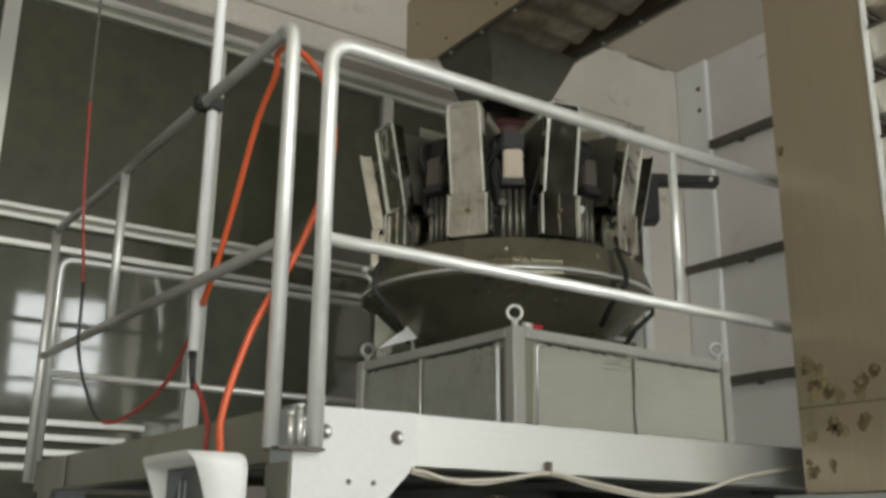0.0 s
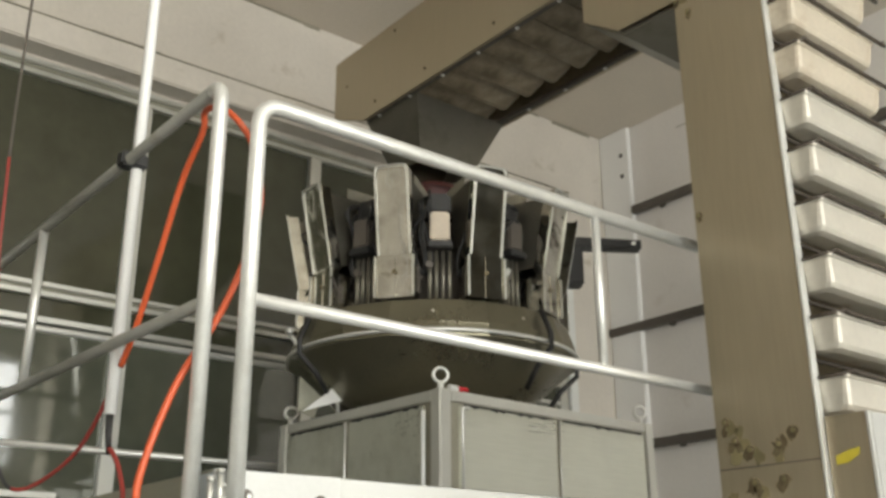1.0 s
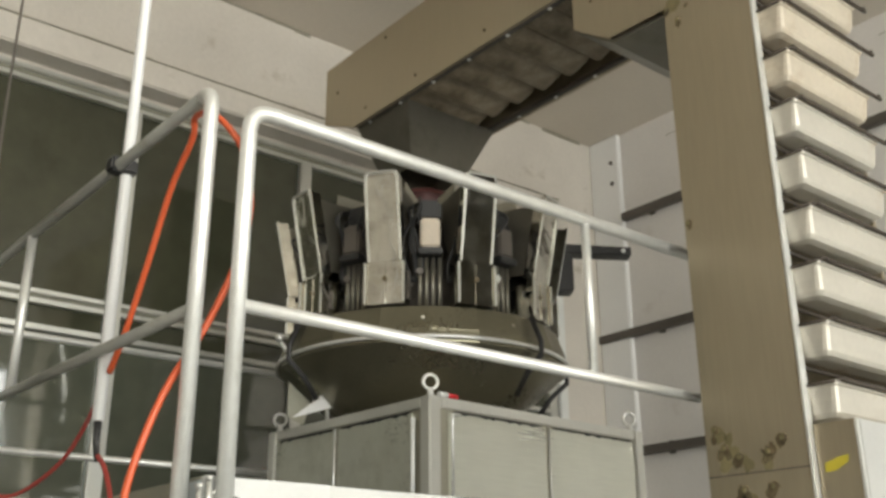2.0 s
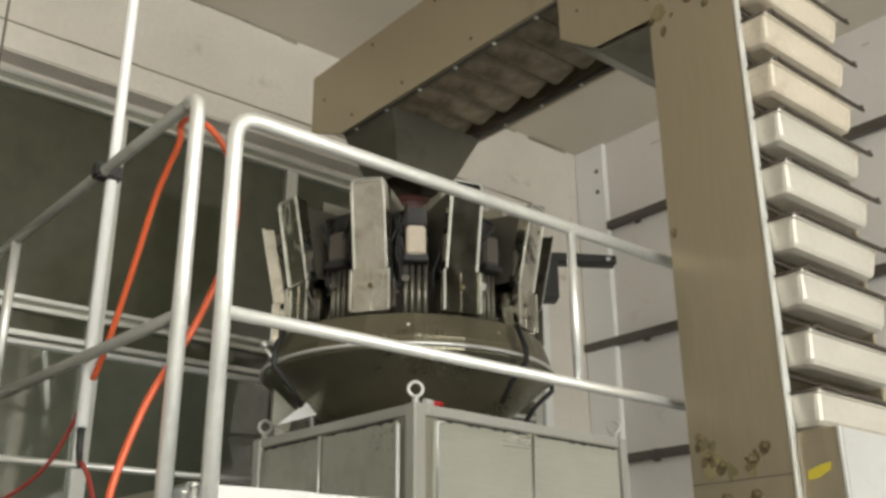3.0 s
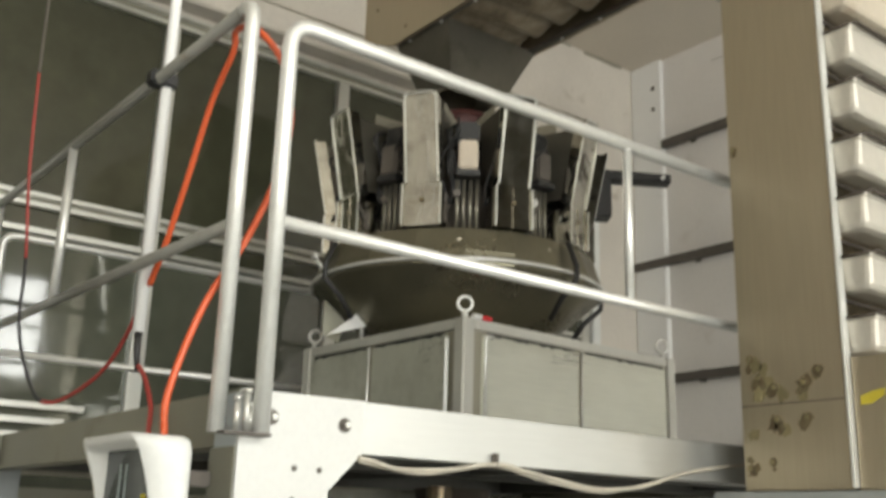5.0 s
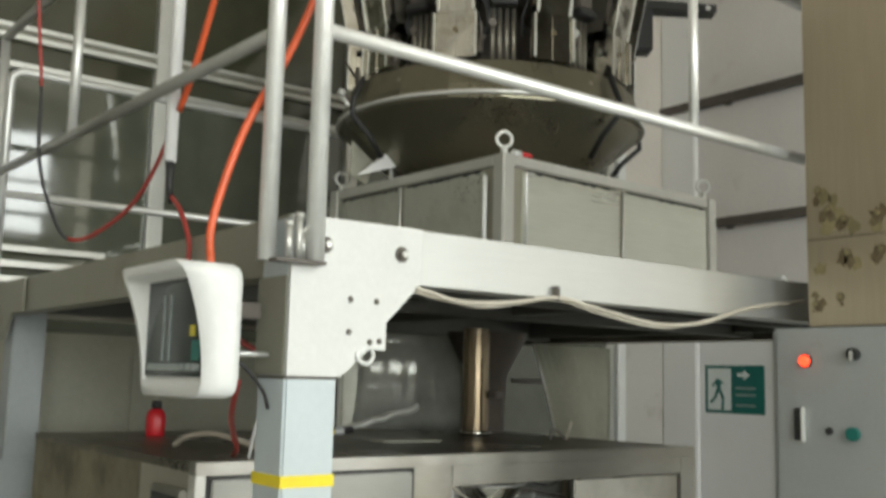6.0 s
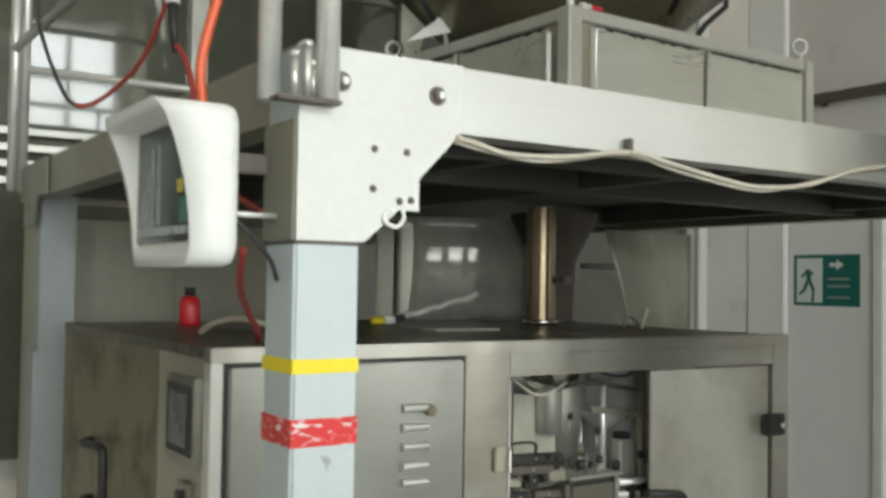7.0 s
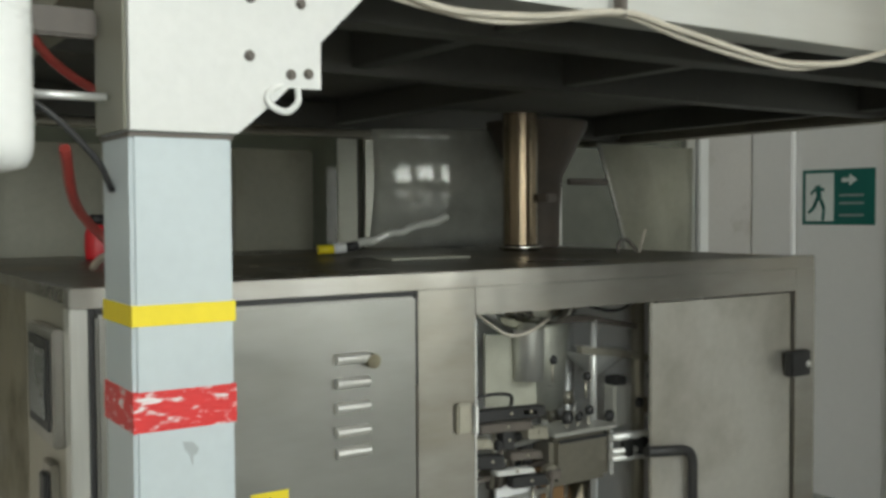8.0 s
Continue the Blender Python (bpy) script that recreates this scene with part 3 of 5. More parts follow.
part("arm_panel", prism(B(), ARM, "x", CX - 0.002, CX + 0.02), STEEL_WARM, elevator, "beige satin steel side panel")
part("arm_panel", prism(B(), ARM, "x", 3.635, 3.657), STEEL_WARM, elevator)
CORNER = [(CY1 - 0.015, 4.203), (2.36, 4.214), (2.565, 4.36), (2.57, 5.25), (CY1 - 0.015, 5.25)]
part("corner_panel", prism(B(), CORNER, "x", CX - 0.0042, CX - 0.0024), STEEL_WARM, elevator)
part("corner_panel", prism(B(), CORNER, "x", 3.6575, 3.661), STEEL_WARM, elevator)
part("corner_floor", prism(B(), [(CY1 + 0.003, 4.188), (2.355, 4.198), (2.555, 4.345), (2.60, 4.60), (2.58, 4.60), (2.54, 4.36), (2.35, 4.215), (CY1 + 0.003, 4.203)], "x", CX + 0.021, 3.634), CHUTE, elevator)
part("arm_cover", box(B(), CX + 0.021, 3.634, 2.30, AY - 0.01, 5.12, 5.135), STEEL_WARM, elevator)
for x in (CX + 0.021, 3.60):
    part("arm_edge", box(B(), x, x + 0.026, 2.58, 4.43, 4.595, 4.625, 0.003), BAR, elevator)
for x in (CX + 0.034, 3.613):
    for k in range(6):
        part("edge_bolt", bolt(B(), (x, 2.75 + 0.31 * k, 4.595), (0, 0, -1), 0.008, 0.008), TUBE, elevator)
for y, z in ((2.20, 4.42), (2.45, 4.46), (2.50, 5.0), (2.9, 5.08), (3.5, 5.08), (4.1, 5.08), (4.62, 4.92), (3.2, 4.68), (3.8, 4.68), (4.3, 4.68)):
    part("rivet", bolt(B(), (CX - 0.002, y, z), (-1, 0, 0), 0.007, 0.007), RUST, elevator)
bm = B()
top = [(2.95, 3.93, 4.598), (3.63, 3.93, 4.598), (3.63, 4.44, 4.598), (2.95, 4.44, 4.598)]
low = [(3.02, 3.98, 4.20), (3.40, 3.98, 4.20), (3.40, 4.26, 4.20), (3.02, 4.26, 4.20)]
va, vb = [bm.verts.new(p) for p in top], [bm.verts.new(p) for p in low]
for i in range(4):
    bm.faces.new((va[i], va[(i + 1) % 4], vb[(i + 1) % 4], vb[i]))
bmesh.ops.solidify(bm, geom=bm.faces, thickness=0.004)
part("discharge_chute", bm, CHUTE, elevator, "dull steel discharge chute")


def bucket_mesh():
    """A trough-shaped bucket: open above, narrowed below, with rounded corners and a wall."""
    bm = B()
    rows = [(0.305, 0.084, 0.004, 0.010), (0.303, 0.083, -0.006, 0.012), (0.300, 0.076, -0.010, 0.014), (0.297, 0.073, -0.056, 0.018), (0.291, 0.068, -0.096, 0.020), (0.285, 0.058, -0.112, 0.020), (0.268, 0.034, -0.121, 0.018)]
    inner = [(0.262, 0.030, -0.108, 0.016), (0.286, 0.062, -0.088, 0.014), (0.2955, 0.0735, 0.0, 0.010)]

    def loop_at(w, d, z, r):
        out = []
        for sx, sy, a0 in ((1, 1, 0), (-1, 1, 90), (-1, -1, 180), (1, -1, 270)):
            for q in (0, 45, 90):
                a = radians(a0 + q)
                out.append(bm.verts.new((sx * (w - r) + r * math.cos(a), sy * (d - r) + r * math.sin(a), z)))
        return out

    top = None
    for group in (rows, inner):
        prev = None
        for row in group:
            cur = loop_at(*row)
            if prev:
                for i in range(12):
                    bm.faces.new((prev[i], prev[(i + 1) % 12], cur[(i + 1) % 12], cur[i]))
            elif top is None:
                top = cur
            else:
                bm.faces.new(cur)
            prev = cur
        if group is rows:
            bm.faces.new(prev)
    for i in range(12):
        bm.faces.new((top[i], top[(i + 1) % 12], prev[(i + 1) % 12], prev[i]))
    return bm


first_bucket = part("bucket", bucket_mesh(), BUCKET, elevator, "off-white plastic bucket")
rim = B()
sweep(rim, smooth_line([(-0.29, -0.074, 0.002), (-0.275, -0.092, 0.016), (-0.25, -0.094, 0.009), (0.0, -0.094, 0.008), (0.34, -0.094, 0.008), (0.352, -0.094, 0.013), (0.356, -0.094, 0.024)], 3), 0.0085, 8)
sweep(rim, [(-0.31, 0.080, 0.004), (0.335, 0.080, 0.004)], 0.007, 8)
sweep(rim, [(-0.305, -0.080, 0.004), (-0.305, 0.080, 0.004)], 0.007, 6)
first_rim = part("rim_rod", rim, RIM_ROD, first_bucket, "dark grimy rim rod")
BZ = [2.487 + 0.2138 * i for i in range(13)]


def place_bucket(m):
    b = new("bucket", first_bucket.data)
    b.parent = elevator
    b.matrix_parent_inverse = elevator.matrix_world.inverted()
    b.matrix_basis = m
    r = new("rim_rod", first_rim.data)
    r.parent = b
    return b


BX, BY = 3.24, 1.606
first_bucket.matrix_basis = pose(BX, BY, BZ[0])
stained_data = first_bucket.data.copy()
stained_data.materials.clear()
stained_data.materials.append(BUCKET_STAINED)
for i, z in enumerate(BZ[1:]):
    b = place_bucket(pose(BX, BY, z, random.Random(i).uniform(-1.5, 1.5)))
    if i > 4:
        b.data = stained_data
        tagged(b, "tan-stained off-white plastic bucket")
# buckets travelling along the arm, seen from below; arm shade is in their colour
arm_bucket_data = first_bucket.data.copy()
for v in arm_bucket_data.vertices:
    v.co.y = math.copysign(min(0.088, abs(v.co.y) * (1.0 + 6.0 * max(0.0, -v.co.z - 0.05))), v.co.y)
arm_bucket_data.materials.clear()
arm_bucket_data.materials.append(BUCKET_ARM_SHADED)
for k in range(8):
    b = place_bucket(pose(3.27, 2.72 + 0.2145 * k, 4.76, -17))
    b.data = arm_bucket_data
    tagged(b, "stained tan plastic bucket, darkened for the shade in the arm")
# Near-black rods put the shade between the buckets into colour.
for z in [2.35 + 0.2145 * i for i in range(13)]:
    part("chain_rod", sweep(B(), [(CX + 0.03, 1.655, z), (3.62, 1.655, z)], 0.009, 6), RIM_ROD, elevator)
# greasy bolts at the joints of the casing
rnd = random.Random(4)
for y, z in ((2.003, 2.388), (1.968, 2.318), (1.907, 2.278), (1.789, 2.286), (1.728, 2.325), (1.90, 2.164), (1.784, 2.168), (2.02, 2.0), (1.93, 2.02), (2.026, 3.206), (1.99, 4.31), (1.855, 4.21), (1.765, 4.145), (1.98, 4.12), (2.035, 4.19)):
    b = bolt(B(), (CX, y, z), (-1, 0, 0), 0.009, 0.01)
    for k in range(3):
        s = rnd.uniform(0.004, 0.010)
        yy, zz = y + rnd.uniform(-0.014, 0.014), z - rnd.uniform(0.0, 0.025)
        out = [(yy + s * rnd.uniform(0.6, 1.1) * math.cos(a * 0.7), zz + 1.3 * s * rnd.uniform(0.6, 1.1) * math.sin(a * 0.7)) for a in range(9)]
        prism(b, out, "x", CX - 0.0015 - 0.0002 * k, CX + 0.001)
    ring(b, (CX - 0.0005, y, z), (1, 0, 0), 0.012, 0.004, 6, 16)
    bt = part("bolt", b, RUST, elevator, "greasy brown bolt")
    part("bolt_head", bolt(B(), (CX - 0.009, y, z), (-1, 0, 0), 0.0065, 0.004), GREASE, bt)
for y, z, s in ((1.985, 2.36, 0.02), (1.95, 2.345, 0.016), (1.93, 2.30, 0.022), (1.975, 2.26, 0.024), (1.88, 2.25, 0.02), (1.80, 2.25, 0.018), (2.0, 2.12, 0.02), (1.87, 2.13, 0.016), (2.0, 4.22, 0.03)):
    s *= 1.4
    out = [(y + s * rnd.uniform(0.5, 1.2) * math.cos(a * 0.628), z + s * rnd.uniform(0.5, 1.6) * math.sin(a * 0.628)) for a in range(10)]
    part("grease_smear", prism(B(), out, "x", CX - 0.0008, CX + 0.001), GREASE, elevator)
for y, z, s in ((2.045, 4.31, 0.014), (2.02, 4.33, 0.018), (1.97, 4.33, 0.014), (1.90, 4.345, 0.012), (1.845, 4.25, 0.016), (1.81, 4.285, 0.012), (1.77, 4.25, 0.016), (1.935, 4.17, 0.012), (1.985, 4.10, 0.014),
                (1.86, 4.33, 0.010), (1.79, 4.36, 0.009), (2.01, 2.345, 0.018), (1.985, 2.30, 0.026), (1.95, 2.285, 0.02), (1.92, 2.265, 0.024), (1.80, 2.275, 0.026), (1.775, 2.295, 0.02), (1.74, 2.315, 0.02), (1.92, 2.15, 0.028), (1.895, 2.14, 0.024), (1.80, 2.15, 0.024), (1.78, 2.165, 0.018), (2.02, 2.03, 0.016), (2.0, 2.0, 0.02)):
    out = [(y + s * rnd.uniform(0.35, 1.2) * math.cos(a * 0.571), z + s * rnd.uniform(0.4, 1.5) * math.sin(a * 0.571)) for a in range(11)]
    part("grease_spot", prism(B(), out, "x", CX - 0.0056, CX - 0.0043) if y > CY1 - 0.03 and z > 4.2 else prism(B(), out, "x", CX - 0.0012, CX + 0.001), RUST, elevator, "dark brown grease spot")
part("panel_seam", box(B(), CX - 0.001, CX + 0.001, CY0 + 0.002, CY1 - 0.002, 2.2175, 2.2225), BAR, elevator, "dark panel joint")

# electrical cabinet at the foot of the elevator
cab = thing("control_cabinet", (3.1, 1.9, 1.18), "grey control cabinet with a lit red pilot lamp", "cabinet")
part("body", box(B(), 2.895, 3.35, 1.33, 2.185, 1.18, 1.92, 0.008), GREY_BOX, cab)
part("door", box(B(), 2.883, 2.8935, 1.36, 2.16, 1.21, 1.905, 0.003), GREY_BOX, cab)
lampp = part("pilot_lamp", sweep(B(), [(2.884, 2.047, 1.808), (2.868, 2.047, 1.808), (2.862, 2.047, 1.808)], [0.019, 0.019, 0.012], 14), LAMP_RED, cab, "glowing red pilot lamp")
part("bezel", ring(B(), (2.88, 2.047, 1.808), (1, 0, 0), 0.021, 0.004), BLACK, lampp)
part("door_handle", box(B(), 2.868, 2.884, 2.065, 2.09, 1.545, 1.65, 0.004), BLACK, cab, "dark recessed handle")
part("handle_edge", box(B(), 2.864, 2.882, 2.053, 2.062, 1.54, 1.655, 0.002), TUBE, cab)
kn = part("selector_switch", sweep(B(), [(2.884, 1.87, 1.83), (2.86, 1.87, 1.83)], 0.02, 12), BLACK, cab)
part("knob", box(B(), 2.85, 2.86, 1.864, 1.876, 1.808, 1.84, 0.003), STEEL, kn)
part("push_button", sweep(B(), [(2.884, 1.88, 1.575), (2.864, 1.88, 1.575)], 0.022, 14), GREEN, cab, "green push button")
part("push_button", sweep(B(), [(2.884, 1.965, 1.58), (2.872, 1.965, 1.58)], 0.012, 12), BLACK, cab)
stand = thing("cabinet_stand", (3.1, 1.9, FZ), "pale steel floor stand below the control cabinet", "stand")
part("leg", box(B(), 2.93, 2.98, 2.10, 2.15, FZ, 1.18, 0.004), PLATE, stand)
part("leg", box(B(), 2.93, 2.98, 1.38, 1.43, FZ, 1.18, 0.004), PLATE, stand)
# yellow warning box beside the buckets
jb = thing("junction_box", (3.1, 1.5, 1.923), "small steel junction box with a yellow sticker", "junction box")
part("body", box(B(), 2.93, 3.60, 1.475, 1.625, 1.923, 2.358, 0.003), STEEL_WARM, jb)
# Paler than the body: the south face's bright reflection is put into colour.
part("door", box(B(), 2.938, 3.598, 1.462, 1.474, 1.928, 2.356, 0.003), PLATE, jb, "steel front with its window reflection in the pale colour")
part("corner_strip", box(B(), 2.926, 2.937, 1.464, 1.476, 1.926, 2.357, 0.002), TUBE, jb)
part("sticker", prism(B(), [(1.598, 2.225), (1.60, 2.195), (1.56, 2.198), (1.515, 2.222), (1.512, 2.245), (1.55, 2.24)], "x", 2.9275, 2.9296), SCREEN_YELLOW, jb, "faded yellow sticker")

# ---------------------------------------------------------------- weigher base on the deck
BX0, BX1, BY0, BY1, BZ0, BZ1 = 2.62, 4.18, 3.31, 4.66, 2.102, 2.70
base = thing("weigher_base", (3.37, 4.03, BZ0), "brushed steel panelled base box under the weigher", "machine base")
part("body", box(B(), BX0 + 0.02, BX1 - 0.02, BY0 + 0.02, BY1 - 0.02, BZ0, BZ1 - 0.02), STEEL_DARK, base)
for x, y in ((BX0, BY0), (BX1 - 0.07, BY0), (BX0, BY1 - 0.07), (BX1 - 0.07, BY1 - 0.07)):
    part("corner_post", box(B(), x, x + 0.07, y, y + 0.07, BZ0, BZ1 + 0.002, 0.006), STEEL, base)
part("top_rail", box(B(), BX0 + 0.072, BX1 - 0.072, BY0 + 0.004, BY0 + 0.06, BZ1 - 0.05, BZ1, 0.004), STEEL, base)
part("top_rail", box(B(), BX0 + 0.004, BX0 + 0.06, BY0 + 0.072, BY1 - 0.072, BZ1 - 0.05, BZ1, 0.004), STEEL, base)
part("top_sheet", box(B(), BX0 + 0.062, BX1 - 0.062, BY0 + 0.062, BY1 - 0.062, BZ1 - 0.018, BZ1 - 0.006), STEEL_DARK, base)
seal_rnd = random.Random(5)


def torn(u0, u1, z, axis, at):
    """A strip of rubber with a ragged lower edge."""
    n = 26
    low = [(u0 + (u1 - u0) * i / n, z - seal_rnd.choice((0.004, 0.006, 0.009, 0.016))) for i in range(n + 1)]
    return prism(B(), [(u1, z), (u0, z)] + low, axis, at, at + 0.009)


for x0, x1 in ((2.745, 3.40), (3.425, 4.10)):
    p = part("panel", box(B(), x0, x1, BY0 + 0.006, BY0 + 0.019, BZ0 + 0.02, BZ1 - 0.065, 0.004), STEEL_BOX, base)
    part("seal", torn(x0 + 0.03, x1 - 0.03, BZ1 - 0.058, "y", BY0 + 0.003), BLACK, p, "dark torn rubber seal")
for y0, y1 in ((3.44, 4.02), (4.05, 4.58)):
    p = part("panel", box(B(), BX0 + 0.006, BX0 + 0.019, y0, y1, BZ0 + 0.02, BZ1 - 0.065, 0.004), STEEL_BOX, base)
    part("seal", torn(y0 + 0.03, y1 - 0.03, BZ1 - 0.058, "x", BX0 + 0.003), BLACK, p)
part("edge_strip", sweep(B(), bend((2.755, BY0 - 0.004, BZ0 + 0.01), (2.755, BY0 - 0.004, BZ1 - 0.075), (2.80, BY0 - 0.004, BZ1 - 0.075), 0.02), 0.008, 8), TUBE, base)
part("edge_strip", sweep(B(), [(BX0 - 0.003, 3.425, BZ0 + 0.01), (BX0 - 0.003, 3.425, BZ1 - 0.09)], 0.011, 8), WHITE, base)
part("edge_strip", sweep(B(), [(BX0 - 0.002, 4.035, BZ0 + 0.01), (BX0 - 0.002, 4.035, BZ1 - 0.06)], 0.007, 8), TUBE, base)
part("edge_strip", sweep(B(), [(3.412, BY0 - 0.001, BZ0 + 0.01), (3.412, BY0 - 0.001, BZ1 - 0.06)], 0.006, 8), STEEL, base)
# White colour stands in for window light reflected by the steel gusset.
part("gusset", prism(B(), [(2.47, 2.702), (2.71, 2.782), (2.655, 2.85)], "y", 4.20, 4.207), WHITE_LIT, base, "triangular steel gusset plate, its reflection painted white")
for x, y in ((2.655, 3.345), (4.11, 3.345), (2.655, 4.60), (4.11, 4.60)):
    eb = part("eyebolt", ring(B(), (x, y, 2.768), (0.5, 0.85, 0), 0.034, 0.0088), TUBE, base)
    part("shank", sweep(B(), [(x, y, 2.70), (x, y, 2.735)], [0.02, 0.013], 10), TUBE, eb)
part("plug", sweep(B(), [(2.72, 3.36, 2.722), (2.77, 3.36, 2.722)], 0.015, 10), WHITE, base)
part("plug", sweep(B(), [(2.771, 3.36, 2.722), (2.835, 3.36, 2.722)], 0.013, 10), RED_PLASTIC, base, "red cable plug")
# the base stands a little askew on the deck
PIVOT = Vector((BX0, BY0, 0))
base.matrix_world = Matrix.Translation(PIVOT) @ Matrix.Rotation(radians(2.5), 4, "Z") @ Matrix.Translation(-PIVOT) @ base.matrix_world

# ---------------------------------------------------------------- multihead weigher
WX, WY = 3.2, 4.1
weigher = thing("multihead_weigher", (WX, WY, BZ1), "multihead weigher with ring of polished steel hoppers", "weigher")
part("collecting_cone", lathe(B(), (WX, WY), [(0.44, 2.703), (0.46, 2.72), (0.775, 2.985), (0.785, 3.0)], 48), OLIVE, weigher, "dull steel collecting cone")
rimp = part("ring_table", lathe(B(), (WX, WY), [(0.70, 3.0), (0.80, 3.0), (0.805, 3.03), (0.80, 3.06), (0.80, 3.065), (0.755, 3.19), (0.70, 3.205), (0.0, 3.205)], 20, False), OLIVE, weigher, "dull faceted ring table")
ring_line = B()
ring(ring_line, (WX, WY, 3.022), (0, 0, 1), 0.808, 0.011, 8, 60)
part("rim_rod", ring_line, TUBE, weigher, "bright rolled rim")
for ang in (176, 232 + 46, 330, 90):
    a = radians(ang)
    bm = B()
    o = Vector((math.cos(a), math.sin(a), 0))
    sweep(bm, [Vector((WX, WY, 0)) + o * r + Vector((0, 0, z)) for r, z in ((0.775, 3.19), (0.83, 3.06), (0.83, 2.99), (0.73, 2.90), (0.66, 2.80))], 0.014, 8)
    part("strap", bm, BLACK, weigher, "black rubber strap latch")
part("support_strut", sweep(B(), [(2.395, 4.31, 3.13), (2.425, 4.30, 3.09), (2.69, 4.28, 2.79), (2.70, 4.28, 2.705)], 0.012, 10), TUBE, weigher)
part("support_strut", sweep(B(), [(2.42, 4.315, 3.12), (2.66, 4.30, 2.85), (2.71, 4.30, 2.79), (2.73, 4.30, 2.705)], 0.019, 10), BAR, weigher)
part("strut_knob", sweep(B(), [(2.385, 4.30, 3.12), (2.40, 4.30, 3.15)], 0.02, 10), TUBE, weigher)
part("guard_plate", prism(B(), [(2.50, 2.74), (2.60, 2.705), (2.635, 2.83), (2.50, 2.925)], "y", 4.36, 4.364), SHEET, weigher, "dull translucent guard plate")
part("centre_drum", lathe(B(), (WX, WY), [(0.40, 3.206), (0.40, 3.50), (0.36, 3.62), (0.30, 3.66), (0.30, 3.78), (0.0, 3.78)], 30), BAR, weigher)
part("dispersion_cone", lathe(B(), (WX, WY), [(0.34, 3.80), (0.36, 3.815), (0.06, 3.95), (0.0, 3.955)], 36), STEEL_BRIGHT, weigher)
part("feed_collar", lathe(B(), (WX, WY), [(0.14, 3.98), (0.14, 4.075), (0.16, 4.085), (0.16, 4.06)], 30), DULL_RED, weigher, "dull red feed collar")
for k in range(4):
    q = radians(45 + 90 * k)
    bm = sweep(B(), [(WX + 0.32 * math.cos(q), WY + 0.32 * math.sin(q), 3.79), (WX + 0.15 * math.cos(q), WY + 0.15 * math.sin(q), 4.03)], 0.010, 8)
    part("collar_stay", bm, BAR, weigher)


def frame_at(ang):
    """Local frame of one head: x outwards, y along the ring, z up."""
    return Matrix.Translation((WX, WY, 0)) @ Matrix.Rotation(radians(ang), 4, "Z")


def moved(bm, m):
    bmesh.ops.transform(bm, matrix=m, verts=bm.verts)
    return bm


def hopper_face():
    """The tall outer plate of a hopper, leaning out, with folded edges and rounded top corners."""
    bm = B()
    h = 0.088
    out = [(-h, 3.43), (h, 3.43), (h, 3.855), (h - 0.018, 3.878), (-h + 0.018, 3.878), (-h, 3.855)]
    prism(bm, out, "x", 0.0, 0.006)
    for s in (-1, 1):
        box(bm, -0.05, 0.012, s * h - 0.005, s * h + 0.005, 3.43, 3.87, 0.002)
    box(bm, 0.0, 0.010, -h, h, 3.868, 3.884, 0.002)
    shear = Matrix.Identity(4)
    shear[0][2], shear[0][3] = 0.2, 0.742 - 0.2 * 3.43
    return moved(bm, shear)


def hopper_rim():
    """The bright folded rim round the outer plate."""
    bm = B()
    h = 0.088
    for s in (-1, 1):
        box(bm, 0.007, 0.017, s * (h - 0.004) - 0.005, s * (h - 0.004) + 0.005, 3.432, 3.856, 0.003)
    sweep(bm, smooth_line([(0.012, -h + 0.004, 3.85), (0.012, -h + 0.012, 3.872), (0.012, -h + 0.03, 3.882), (0.012, h - 0.03, 3.882), (0.012, h - 0.012, 3.872), (0.012, h - 0.004, 3.85)], 4), 0.007, 8)
    shear = Matrix.Identity(4)
    shear[0][2], shear[0][3] = 0.2, 0.742 - 0.2 * 3.43
    return moved(bm, shear)


def hopper_body():
    bm = B()
    rows = [[(0.50, -0.085, 3.84), (0.80, -0.085, 3.84), (0.80, 0.085, 3.84), (0.50, 0.085, 3.84)],
            [(0.52, -0.085, 3.62), (0.765, -0.085, 3.62), (0.765, 0.085, 3.62), (0.52, 0.085, 3.62)],
            [(0.60, -0.07, 3.46), (0.735, -0.07, 3.46), (0.735, 0.07, 3.46), (0.60, 0.07, 3.46)]]
    vs = [[bm.verts.new(p) for p in r] for r in rows]
    for p, q in zip(vs, vs[1:]):
        for i in range(4):
            bm.faces.new((p[i], p[(i + 1) % 4], q[(i + 1) % 4], q[i]))
    bm.faces.new(vs[-1])
    bmesh.ops.solidify(bm, geom=bm.faces, thickness=0.003)
    return bm


def lower_hopper():
    bm = B()
    h = 0.1
    prism(bm, [(-h, 3.208), (h, 3.208), (h, 3.42), (h - 0.01, 3.432), (-h + 0.01, 3.432), (-h, 3.42)], "x", 0.738, 0.746)
    box(bm, 0.60, 0.737, -h + 0.01, h - 0.01, 3.21, 3.40, 0.008)
    box(bm, 0.746, 0.751, -0.004, 0.004, 3.21, 3.42)
    for s in (-1, 1):
        box(bm, 0.72, 0.756, s * h - 0.006, s * h + 0.006, 3.21, 3.425, 0.002)
    return bm


